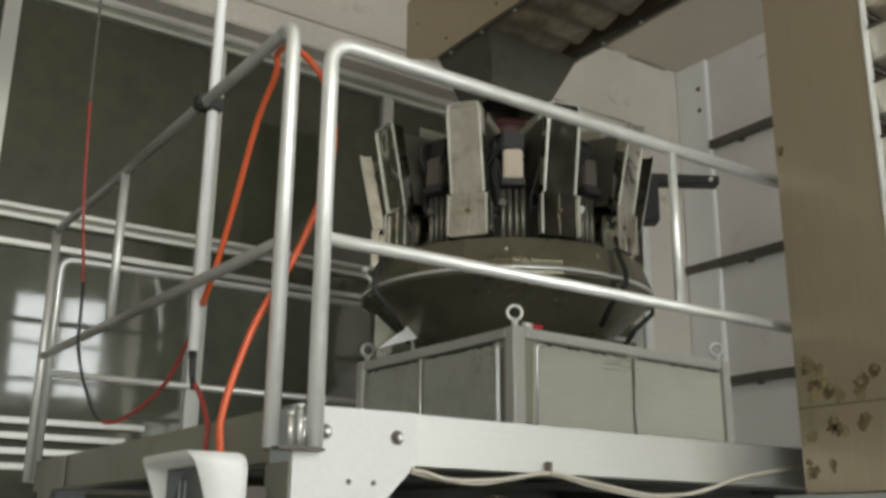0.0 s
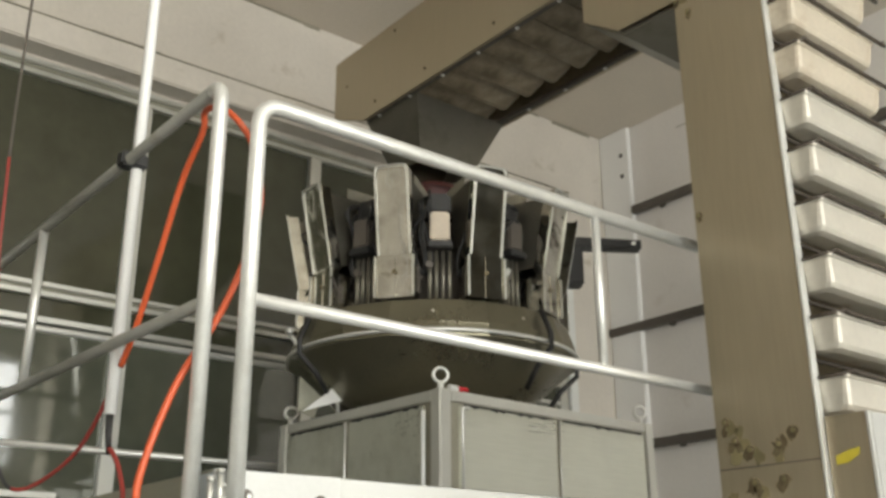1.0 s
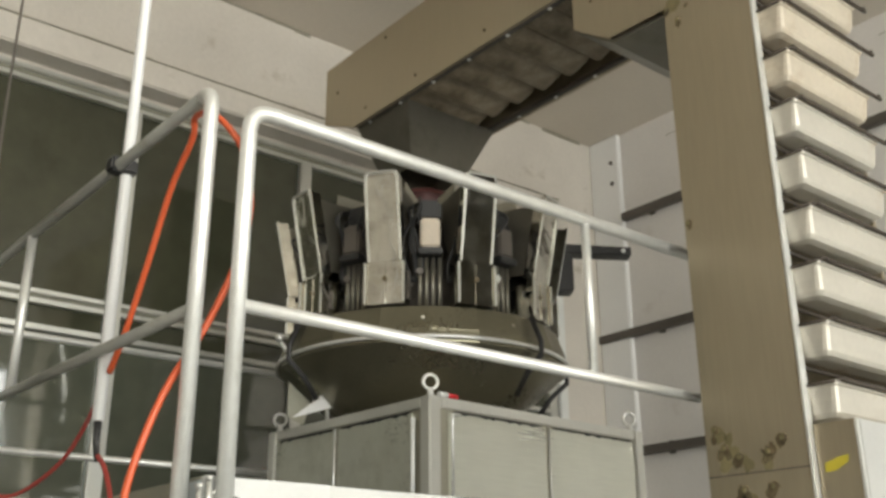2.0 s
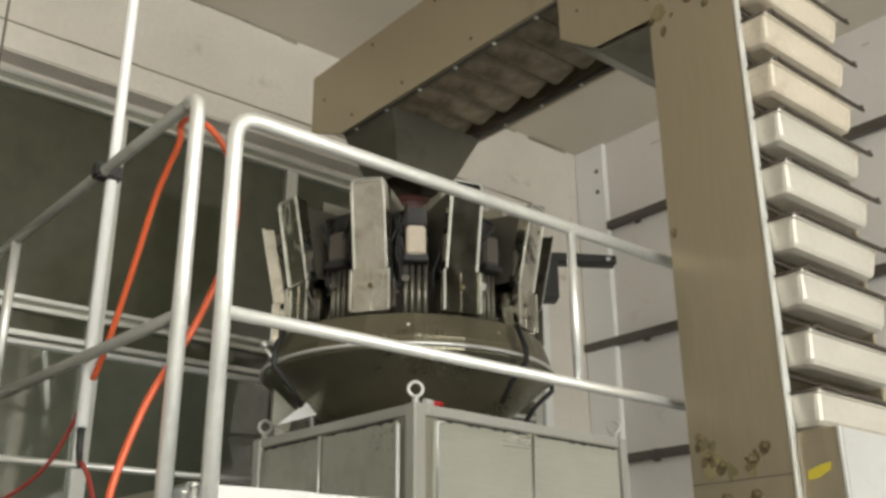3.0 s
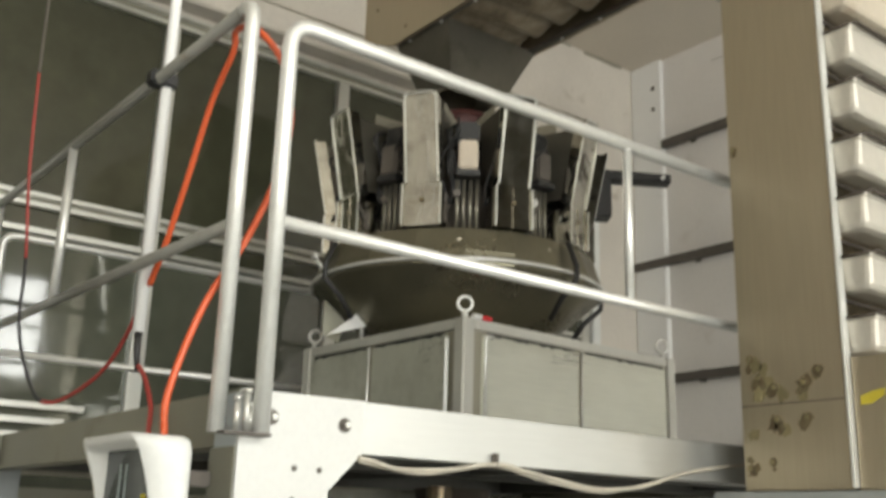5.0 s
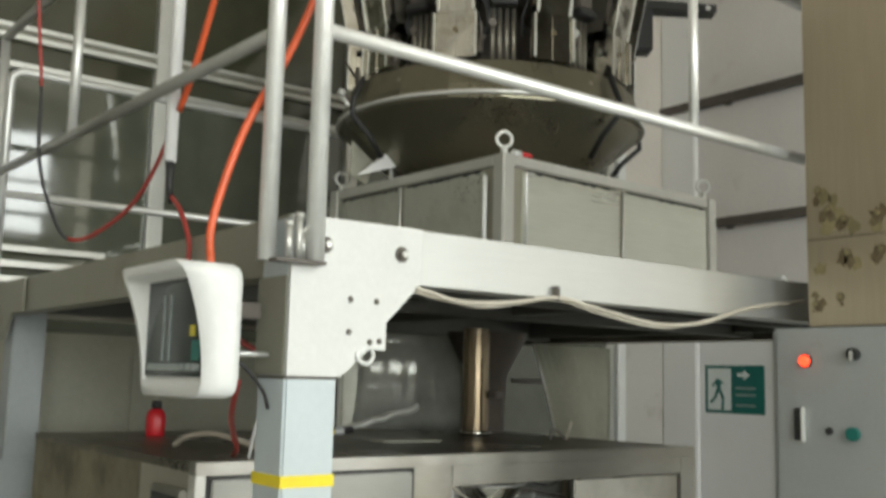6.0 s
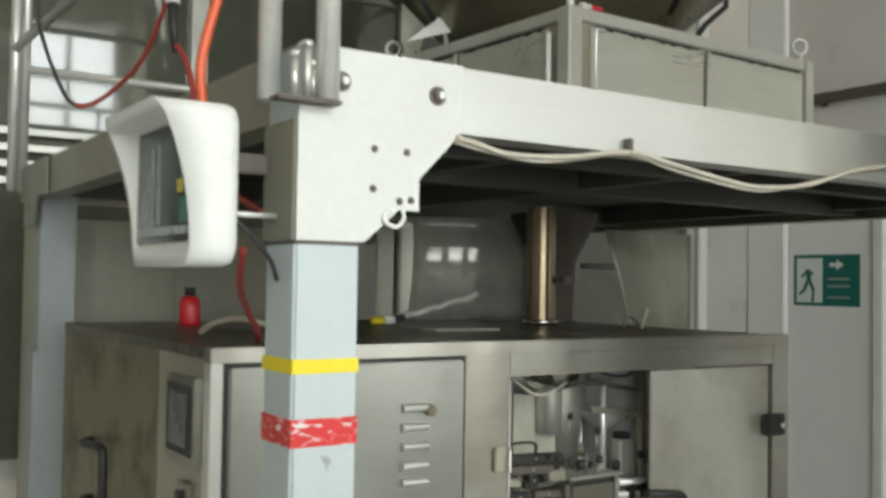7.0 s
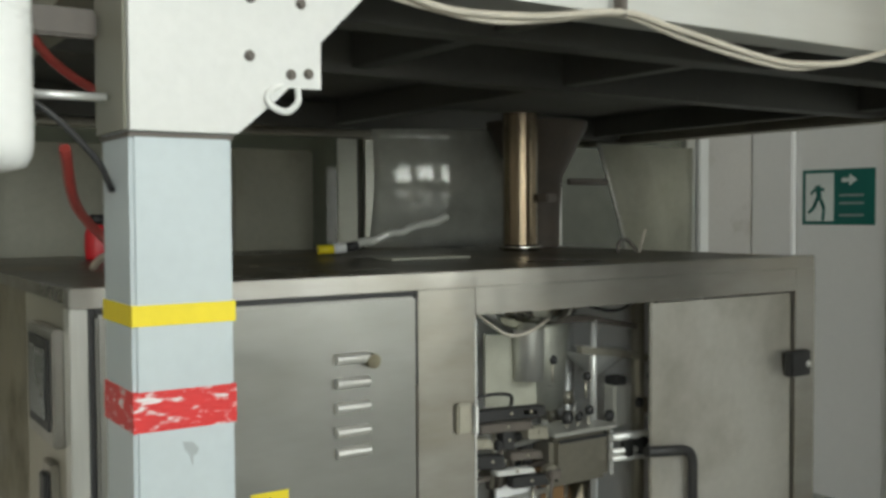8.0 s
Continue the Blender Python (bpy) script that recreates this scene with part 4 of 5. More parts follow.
for k in range(10):
    a = radians(232 + 36 * k)
    o = Vector((math.cos(a), math.sin(a), 0))
    part("bolt", bolt(B(), Vector((WX, WY, 3.12)) + o * 0.772, o, 0.009, 0.006), STEEL_DARK, weigher)
rnd = random.Random(11)
for k in range(10):
    m = frame_at(232 - 15 + 36 * k)
    # Hopper bodies, rods and most actuators are darkened for shade between heads.
    head = part("hopper", moved(hopper_body(), m), CHUTE, weigher)
    part("face_plate", moved(hopper_face(), m), STEEL_BRIGHT, head, "mirror-bright hopper face")
    part("rim", moved(hopper_rim(), m), ALU, head, "bright folded rim")
    low = part("weigh_hopper", moved(lower_hopper(), m), STEEL_BRIGHT, weigher)
    for s in (-1, 1):
        part("edge_strip", moved(box(B(), 0.757, 0.765, s * 0.1 - 0.005, s * 0.1 + 0.005, 3.212, 3.424, 0.002), m), ALU, low, "bright folded edge")
    bm = B()
    box(bm, 0.70, 0.722, 0.108, 0.122, 3.235, 3.33, 0.003)
    sweep(bm, [(0.711, 0.1, 3.31), (0.711, 0.135, 3.31)], 0.009, 8)
    sweep(bm, [(0.69, 0.115, 3.24), (0.78, 0.13, 3.36)], 0.006, 6)
    part("latch_lever", moved(bm, m), BAR, low, "dark hopper latch lever")
    bm = B()
    sweep(bm, [(0.752, 0.0, 3.34), (0.757, 0.0, 3.34)], 0.012, 10)
    part("rivet", moved(bm, m), RUST, low)
    # actuator between this head and the next
    g = frame_at(232 + 3 + 36 * k)
    act = part("actuator", moved(box(B(), 0.60, 0.70, -0.05, 0.05, 3.52, 3.68, 0.01), g), BEIGE if k == 0 else BAR, weigher, "beige actuator box" if k == 0 else "actuator box, darkened for the shade between heads")
    part("cover", moved(box(B(), 0.50, 0.66, -0.06, 0.06, 3.685, 3.80, 0.015), g), BLACK, act, "black actuator cover")
    part("base_plate", moved(box(B(), 0.46, 0.715, -0.062, 0.062, 3.48, 3.515, 0.006), g), BLACK, act)
    for s in (-0.05, -0.017, 0.017, 0.05):
        part("guide_rod", moved(sweep(B(), [(0.64, s, 3.206), (0.64, s, 3.48)], 0.012, 8), g), CHUTE, weigher)
    for j in range(6):
        y = rnd.choice((-1, 1)) * rnd.uniform(0.05, 0.105)
        bm = sweep(B(), smooth_line([(0.56, y, 3.80), (0.62 + 0.03 * j, y + rnd.uniform(-0.05, 0.05), 3.72), (0.66, y + rnd.uniform(-0.06, 0.06), 3.58),
                               (0.63, y + rnd.uniform(-0.04, 0.04), 3.45), (0.60, y, 3.36)], 4), 0.007, 6)
        part("hose", moved(bm, g), BLACK, weigher)
    bm = B()
    sweep(bm, [(0.62, rnd.uniform(-0.06, -0.03), 3.40), (0.67, rnd.uniform(-0.06, -0.03), 3.40)], 0.02, 10)
    part("fitting", moved(bm, g), TUBE if k == 1 else BAR, weigher)
    # radial feeder pan
    bm = B()
    for z, w in ((3.84, 0.075),):
        box(bm, 0.28, 0.66, -w, w, z, z + 0.004)
        box(bm, 0.28, 0.66, -w - 0.003, -w, z, z + 0.06)
        box(bm, 0.28, 0.66, w, w + 0.003, z, z + 0.06)
    part("feeder_pan", moved(bm, m), STEEL_DARK, weigher)
# dark cable arm reaching out towards the corner
arm = part("cable_arm", moved(prism(B(), [(0.62, 3.74), (1.22, 3.725), (1.22, 3.775), (0.62, 3.80)], "y", -0.05, 0.05, 0.004), frame_at(232 + 92)), BLACK, weigher, "dark cable arm")
part("arm_box", box(B(), 0.74, 0.87, -0.06, 0.06, 3.50, 3.735, 0.01, frame_at(232 + 92)), BLACK, arm)
part("arm_bolt", sweep(B(), [frame_at(232 + 92) @ Vector((1.17, -0.052, 3.75)), frame_at(232 + 92) @ Vector((1.17, -0.062, 3.75))], 0.013, 8), TUBE, arm)

# ---------------------------------------------------------------- monitor in a white hood on the post
mon = thing("hooded_monitor", (0.83, 2.35, 1.66), "white hooded control monitor bracketed to the platform post", "monitor")


def rounded(y0, y1, z0, z1, r, top_more=0.0, steps=4):
    """A rounded outline in y and z; top_more widens it at the far top."""
    out = []
    for cy, cz, a0 in ((y0 + r, z0 + r, 180), (y1 - r, z0 + r, 270), (y1 + top_more - r, z1 - r, 0), (y0 + r, z1 - r, 90)):
        for s in range(steps + 1):
            a = radians(a0 + 90 * s / steps)
            out.append((cy + r * math.cos(a), cz + r * math.sin(a)))
    full = []
    for p, q in zip(out, out[1:] + out[:1]):
        n = 6 if abs(p[0] - q[0]) + abs(p[1] - q[1]) > 0.1 else 1
        full += [(p[0] + (q[0] - p[0]) * j / n, p[1] + (q[1] - p[1]) * j / n) for j in range(n)]
    return full


def lip(z):
    """How far the hood reaches out: further at the top than at the bottom."""
    return 0.790 - 0.064 * max(0.0, (z - 1.66) / 0.305) ** 2.4


OUTER, INNER = rounded(2.19, 2.555, 1.662, 1.967, 0.035, 0.015), rounded(2.199, 2.544, 1.700, 1.942, 0.014, 0.012)
bm = B()
loops = [[bm.verts.new((lip(z), y, z)) for y, z in OUTER], [bm.verts.new((0.862, y, z)) for y, z in OUTER],
         [bm.verts.new((0.878, 2.357 + (y - 2.357) * 0.97, 1.815 + (z - 1.815) * 0.97)) for y, z in OUTER],
         [bm.verts.new((0.885, 2.357 + (y - 2.357) * 0.9, 1.815 + (z - 1.815) * 0.9)) for y, z in OUTER]]
inner = [[bm.verts.new((lip(z) + 0.003, y, z)) for y, z in INNER], [bm.verts.new((0.800, y, z)) for y, z in INNER]]
k = len(OUTER)
for p, q in ((loops[0], loops[1]), (loops[1], loops[2]), (loops[2], loops[3]), (inner[0], loops[0]), (inner[1], inner[0])):
    for i in range(k):
        f = bm.faces.new((p[i], p[(i + 1) % k], q[(i + 1) % k], q[i]))
        f.smooth = True
bm.faces.new(loops[3])
bm.faces.new(inner[1])
part("hood", bm, WHITE, mon)


def on_screen(y0, y1, z0, z1, out):
    """A thin upright slab at the back of the hood."""
    bm = prism(B(), [(y0, z0), (y1, z0), (y1, z1), (y0, z1)], "x", 0.0, 0.003)
    for v in bm.verts:
        v.co.x += 0.7955 - out
    return bm


scr = part("screen", on_screen(2.203, 2.541, 1.708, 1.936, 0.0), SCREEN, mon, "dark glossy screen")
for y0, y1, z0, z1, mm in ((2.22, 2.52, 1.722, 1.738, SCREEN_PALE), (2.25, 2.275, 1.80, 1.825, SCREEN_YELLOW), (2.43, 2.436, 1.745, 1.90, SCREEN_PALE), (2.39, 2.396, 1.745, 1.90, SCREEN_PALE), (2.22, 2.26, 1.745, 1.79, GREEN)):
    part("screen_bar", on_screen(y0, y1, z0, z1, 0.0035), mm, scr)
part("bracket_rod", sweep(B(), [(0.884, 2.27, 1.765), (0.99, 2.27, 1.765)], 0.006, 8), TUBE, mon)
part("bracket_arm", box(B(), 0.884, 0.99, 2.31, 2.33, 1.85, 1.89, 0.004), BAR, mon)
part("signal_cable", sweep(B(), smooth_line([(0.882, 2.25, 1.76), (0.92, 2.24, 1.73), (0.97, 2.25, 1.68), (0.995, 2.27, 1.64)]), 0.0045, 8), BLACK, mon)

# ---------------------------------------------------------------- hoses and cables
hose = thing("air_hose", (0.83, 2.3, 1.97), "bright orange air hose looped over the guard rail", "hose", "air hoses")
part("hose_run", sweep(B(), smooth_line([(0.85, 2.31, 1.966), (0.845, 2.30, 2.08), (0.91, 2.285, 2.31), (1.018, 2.27, 2.53), (1.085, 2.25, 2.73), (1.107, 2.25, 2.85), (1.102, 2.25, 2.96),
                                        (1.07, 2.25, 3.058), (1.02, 2.26, 3.125), (0.985, 2.31, 3.175), (0.985, 2.41, 3.20), (1.0, 2.45, 3.15), (1.0, 2.573, 3.03),
                                        (1.0, 2.705, 2.81), (1.0, 2.827, 2.62), (1.0, 2.93, 2.5)], 6), 0.0100, 10), HOSE_MAT, hose)
hose2 = thing("air_hose", (1.0, 3.2, 2.1), "thin red and black air hose sagging along the platform", "hose", "air hoses")
SAG = smooth_line([(1.0, 2.96, 2.58), (1.02, 3.05, 2.45), (1.02, 3.3, 2.28), (0.96, 3.5, 2.18), (0.90, 3.6, 2.165), (0.845, 3.6, 2.237), (0.785, 3.6, 2.42), (0.773, 3.6, 2.68), (0.74, 3.6, 3.01), (0.721, 3.6, 3.41)], 6)
part("hose_run", sweep(B(), SAG[:25], 0.0072, 8), HOSE_RED, hose2)
part("black_run", sweep(B(), SAG[24:43], 0.006, 8), BLACK, hose2, "black length of the hose")
part("hose_run", sweep(B(), SAG[42:], 0.0058, 8), HOSE_RED, hose2)
part("upper_run", sweep(B(), smooth_line([(0.721, 3.6, 3.412), (0.72, 3.62, 3.9), (0.72, 3.65, 6.195)], 6), 0.0055, 8), BAR, hose2, "dark upper run of the hose")
hose3 = thing("air_hose", (1.0, 2.9, 2.1), "thin dark red air hose below the service pole", "hose", "air hoses")
part("hose_run", sweep(B(), smooth_line([(1.0, 2.955, 2.24), (1.0, 2.88, 2.19), (0.99, 2.78, 2.09), (0.95, 2.66, 1.98), (0.98, 2.55, 1.85), (1.16, 2.47, 1.70), (1.2, 2.6, 1.48)], 6), 0.008, 8), HOSE_RED, hose3)
hose4 = thing("air_hose", (1.2, 2.85, 1.47), "red air hose running down onto the packing machine", "hose", "air hoses")
part("hose_run", sweep(B(), smooth_line([(0.95, 2.34, 1.70), (0.99, 2.45, 1.62), (1.08, 2.62, 1.56), (1.16, 2.76, 1.51), (1.22, 2.9, 1.478)], 6), 0.008, 8), HOSE_RED, hose4)
cable = thing("power_cable", (2.0, 2.19, 1.93), "pale grey cable sagging under the platform beam", "cable")
part("cable_run", sweep(B(), smooth_line([(1.36, 2.185, 1.945), (1.41, 2.185, 1.938), (1.50, 2.185, 1.922), (1.666, 2.185, 1.930), (1.86, 2.185, 1.957), (1.99, 2.185, 1.941), (2.24, 2.185, 1.908),
                                         (2.37, 2.185, 1.906), (2.535, 2.185, 1.925), (2.772, 2.185, 1.985), (3.1, 2.185, 2.03)], 6), 0.0062, 8), CABLE, cable)
part("cable_run", sweep(B(), smooth_line([(1.36, 2.193, 1.938), (1.45, 2.197, 1.925), (1.58, 2.192, 1.914), (1.72, 2.197, 1.932), (1.86, 2.193, 1.953), (2.03, 2.197, 1.926), (2.24, 2.192, 1.899),
                                         (2.38, 2.197, 1.899), (2.56, 2.193, 1.934), (2.772, 2.197, 1.98), (3.1, 2.195, 2.03)], 6), 0.0045, 8), CABLE, cable)
part("cable_clip", box(B(), 1.853, 1.867, 2.180, 2.2035, 1.95, 1.99, 0.002), BAR, cable)
loop = thing("cable_loop", (1.22, 2.19, 1.78), "short white cable loop under the gusset plate", "cable")
part("cable_run", sweep(B(), smooth_line([(1.215, 2.195, 1.79), (1.19, 2.19, 1.775), (1.192, 2.185, 1.758), (1.215, 2.185, 1.75), (1.235, 2.19, 1.765), (1.237, 2.195, 1.785)], 5), 0.005, 8), WHITE, loop)

# ---------------------------------------------------------------- exit sign on the wall
sign = thing("exit_sign", (X1 - 0.01, 5.2, 1.69), "green and white emergency exit sign on the wall", "sign")
part("board", box(B(), X1 - 0.016, X1 - 0.002, 4.895, 5.475, 1.50, 1.893, 0.002), GREEN, sign)
part("white_field", box(B(), X1 - 0.020, X1 - 0.0165, 5.215, 5.445, 1.525, 1.868), SIGN_WHITE, sign, "white pictogram field")
bm = B()
for y0, z0, y1, z1, r in ((5.33, 1.70, 5.345, 1.78, 0.024), (5.33, 1.70, 5.29, 1.62, 0.016), (5.29, 1.62, 5.30, 1.53, 0.014), (5.34, 1.70, 5.375, 1.62, 0.016), (5.375, 1.62, 5.42, 1.585, 0.014),
                          (5.345, 1.77, 5.29, 1.745, 0.012), (5.345, 1.77, 5.40, 1.72, 0.012)):
    sweep(bm, [(X1 - 0.0215, y0, z0), (X1 - 0.0215, y1, z1)], r * 0.9, 6)
for v in bm.verts:
    v.co.x = X1 - 0.0215 + (v.co.x - X1 + 0.0215) * 0.06
part("pictogram", bm, GREEN, sign, "plain green pictogram")
bm = B()
prism(bm, [(5.15, 1.80), (5.09, 1.80), (5.09, 1.775), (5.03, 1.815), (5.09, 1.855), (5.09, 1.83), (5.15, 1.83)], "x", X1 - 0.020, X1 - 0.0165)
part("arrow", bm, SIGN_WHITE, sign, "pale arrow")
for z in (1.70, 1.645, 1.56):
    part("text_bar", box(B(), X1 - 0.0185, X1 - 0.0165, 4.98, 5.17, z, z + 0.016), SCREEN_PALE, sign)
setting("cable_trunking", box(B(), X1 - 0.05, X1 - 0.002, 4.69, 4.77, FZ, 2.6, 0.006), WHITE, "white plastic cable trunking up the wall", "trunking")

# ---------------------------------------------------------------- packing machine
MX0, MX1, MY0, MY1, MZ = 1.05, 3.225, 2.78, 4.35, 1.47
packer = thing("packing_machine", (2.1, 3.5, FZ), "brushed steel rotary packing machine with an open window", "packing machine")
bm = B()
box(bm, MX0, MX1, MY0, MY0 + 0.05, 1.432, MZ, 0.003)
part("top_edge", bm, STEEL_H, packer)
part("top_rail", box(B(), 1.962, 3.132, MY0 + 0.001, MY0 + 0.05, 1.366, 1.4315), STEEL_H, packer)
part("stile", box(B(), MX0, 1.083, MY0, MY0 + 0.05, FZ + 0.12, 1.4315, 0.002), STEEL, packer)
part("stile", box(B(), 1.80, 1.961, MY0, MY0 + 0.05, FZ + 0.12, 1.4315, 0.002), STEEL_H, packer)
part("stile", box(B(), 3.133, MX1, MY0, MY0 + 0.05, FZ + 0.12, 1.4315, 0.002), STEEL_H, packer)
part("sill", box(B(), 1.962, 3.132, MY0 + 0.001, MY0 + 0.05, FZ + 0.12, 0.45), STEEL_H, packer)
part("top_sheet", box(B(), MX0 + 0.002, MX1 - 0.002, MY0 + 0.051, MY1, MZ - 0.03, MZ - 0.004), TABLE_TOP, packer, "dark grimy machine top")
# Left and back panels are darker copies; their shade is in the colour.
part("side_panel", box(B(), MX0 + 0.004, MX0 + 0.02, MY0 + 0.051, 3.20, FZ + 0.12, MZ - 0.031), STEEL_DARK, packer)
part("side_panel", box(B(), MX0 + 0.004, MX0 + 0.02, 3.205, MY1, FZ + 0.12, MZ - 0.031), GRIME_SHADED, packer, "grimy steel side panel, browner for its less lit side")
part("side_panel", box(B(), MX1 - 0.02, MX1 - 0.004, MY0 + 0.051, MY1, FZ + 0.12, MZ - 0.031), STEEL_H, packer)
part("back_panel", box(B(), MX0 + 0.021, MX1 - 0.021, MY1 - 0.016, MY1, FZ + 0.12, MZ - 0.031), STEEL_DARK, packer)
# Inner sheets are whitened to make up for light missing inside.
part("inner_wall", box(B(), 1.80, 1.815, MY0 + 0.051, 3.65, FZ + 0.12, MZ - 0.031), WHITE_LIT, packer)
part("inner_back", box(B(), 1.816, MX1 - 0.021, 3.40, 3.415, FZ + 0.12, MZ - 0.031), WHITE_LIT, packer, "inner back sheet, whitened to make up for missing light")
# Added panel that catches light to brighten the dark band beside the door.
part("inner_light_panel", box(B(), 2.79, 2.80, MY0 + 0.06, 3.39, 0.63, MZ - 0.032), WHITE_LIT, packer, "added white panel that catches light inside the window")
part("inner_floor", box(B(), 1.816, MX1 - 0.021, MY0 + 0.051, 3.619, 0.60, 0.62), STEEL_DARK, packer)
part("plinth", box(B(), MX0 + 0.05, MX1 - 0.05, MY0 + 0.05, MY1 - 0.05, FZ, FZ + 0.119), BLACK, packer)
door = part("cabinet_door", box(B(), 1.094, 1.790, MY0 - 0.012, MY0 + 0.02, 0.2, 1.42, 0.005), DOOR_STEEL, packer, "brushed steel door with louvres")
for z in (1.295, 1.243, 1.191, 1.139, 1.094):
    bm = B()
    rows = []
    for j in range(7):
        a = math.pi * j / 6
        w = 0.04
        rows.append([bm.verts.new((x, MY0 - 0.012 - 0.016 * math.sin(a) * (1 if 1 <= j <= 5 else 0) - 0.0005, z - 0.012 * math.cos(a))) for x in (1.625 - w, 1.625 + w)])
    for p, q in zip(rows, rows[1:]):
        bm.faces.new((p[0], p[1], q[1], q[0]))
    for s in (0, 1):
        bm.faces.new([r[s] for r in rows])
    part("louvre", bm, STEEL, door)
part("door_seam", box(B(), 1.7915, 1.799, MY0 - 0.002, MY0 + 0.02, 1.22, 1.43), BLACK, packer, "dark door seam")
part("door_seam", box(B(), 1.0835, 1.0935, MY0 - 0.001, MY0 + 0.02, 0.2, 1.43), BLACK, packer)
part("door_seam", box(B(), 1.0945, 1.79, MY0 - 0.001, MY0 + 0.018, 1.4205, 1.4315), BLACK, packer)
part("door_handle", sweep(B(), [(1.672, MY0 - 0.013, 1.287), (1.672, MY0 - 0.03, 1.287)], 0.016, 12), GRIME_SHADED, door)
st = part("warning_sticker", box(B(), 1.392, 1.475, MY0 - 0.0145, MY0 - 0.0125, 0.965, 1.037), YELLOW, door, "yellow warning sticker")
bm = B()
prism(bm, [(1.405, 0.975), (1.462, 0.975), (1.4335, 1.027)], "y", MY0 - 0.0165, MY0 - 0.0148)
tri_mark = part("warning_mark", bm, BLACK, st)
part("mark_fill", prism(B(), [(1.414, 0.980), (1.453, 0.980), (1.4335, 1.016)], "y", MY0 - 0.0175, MY0 - 0.0168), YELLOW, st)
part("door_latch", box(B(), 1.90, 1.94, MY0 - 0.014, MY0 - 0.001, 1.095, 1.165, 0.004), STEEL_DARK, packer)
part("latch_eye", box(B(), 1.948, 1.956, MY0 - 0.018, MY0 - 0.0015, 1.09, 1.155, 0.002), TUBE, packer)
part("window_edge", box(B(), 1.956, 1.9605, MY0 - 0.004, MY0 - 0.001, 0.46, 1.355, 0.001), TUBE, packer, "bright cut edge")
guard = part("guard_door", box(B(), 2.545, 3.128, MY0 + 0.012, MY0 + 0.024, 0.46, 1.36, 0.003), SMEARED, packer, "smeared steel guard door")
part("hinge", box(B(), 3.075, 3.165, MY0 - 0.032, MY0 - 0.002, 1.115, 1.19, 0.004), BLACK, packer, "black door hinge")
part("screw", bolt(B(), (3.15, MY0 - 0.032, 1.15), (0, -1, 0), 0.006, 0.006), TUBE, packer)
# touch panel on the side
tp = part("touch_panel", box(B(), MX0 - 0.02, MX0 + 0.003, 2.835, 3.06, 1.165, 1.39, 0.004), STEEL_H, packer, "steel framed touch panel")
part("screen", box(B(), MX0 - 0.024, MX0 - 0.0205, 2.858, 3.037, 1.195, 1.37), BLACK, tp)
part("display", box(B(), MX0 - 0.027, MX0 - 0.0245, 2.883, 3.012, 1.215, 1.35), SCREEN_GREY, tp, "grey touch display")
part("switch_plate", box(B(), MX0 - 0.012, MX0 + 0.003, 2.90, 2.985, 1.02, 1.12, 0.003), STEEL_H, packer)
part("switch", box(B(), MX0 - 0.022, MX0 - 0.0125, 2.918, 2.966, 1.04, 1.10, 0.003), BLACK, packer)
part("bow_handle", sweep(B(), [p + Vector((0, 0, 0)) for p in smooth_line([(MX0 + 0.006, 3.90, 1.09), (MX0 - 0.04, 3.86, 1.09), (MX0 - 0.05, 3.65, 1.11), (MX0 - 0.05, 3.585, 1.11), (MX0 - 0.05, 3.56, 1.08), (MX0 - 0.05, 3.56, 0.95), (MX0 - 0.05, 3.585, 0.92), (MX0 - 0.05, 3.65, 0.915), (MX0 - 0.04, 3.86, 0.90), (MX0 + 0.006, 3.90, 0.90)], 5)], 0.014, 10), BLACK, packer, "black bow handle")

# mechanism seen in the open window
mech = thing("filling_mechanism", (2.3, 3.1, 0.62), "fixed steel frame and rods of the filling station", "mechanism")
for x, y, z0, z1, r in ((2.70, 3.0, 0.62, 1.365, 0.019), (2.74, 3.06, 0.62, 1.365, 0.014), (2.525, 3.0, 0.99, 1.30, 0.011), (2.10, 3.05, 0.62, 1.05, 0.014), (2.60, 3.2, 0.62, 1.3, 0.012)):
    rod = part("rod", sweep(B(), [(x, y, z0), (x, y, z1)], r, 10), TUBE if r < 0.019 else STEEL_DARK, mech)
    part("collar", sweep(B(), [(x, y, z0 + 0.40), (x, y, z0 + 0.44)], r * 1.7, 10), STEEL_DARK, rod)
part("outlet_tube", lathe(B(), (2.475, 3.17), [(0.085, 1.31), (0.08, 1.26), (0.062, 1.03), (0.055, 1.03)], 26), STEEL_BOX, mech)
part("guide_sheet", prism(B(), [(2.24, 1.06), (2.425, 1.045), (2.412, 1.25), (2.24, 1.265)], "y", 3.13, 3.138), SHEET, mech, "pale guide sheet")
valve = part("valve", box(B(), 2.58, 2.65, 2.97, 3.02, 0.99, 1.11, 0.006), STEEL, mech)
part("cap", box(B(), 2.575, 2.62, 2.96, 3.01, 1.1105, 1.135, 0.004), BLACK, valve)
part("reflector", lathe(B(), (2.62, 3.1), [(0.02, 1.12), (0.10, 1.19), (0.10, 1.195)], 20), PLATE, mech)
part("feed_arm", prism(B(), [(2.36, 1.30), (2.50, 1.297), (2.69, 1.262), (2.69, 1.278), (2.50, 1.315), (2.36, 1.318)], "y", 2.99, 3.02), BAR, mech, "dark upper arm")
part("feed_arm", prism(B(), [(2.47, 1.208), (2.60, 1.19), (2.75, 1.162), (2.75, 1.18), (2.60, 1.212), (2.47, 1.228)], "y", 2.985, 3.01, 0.002), STEEL_DARK, mech)
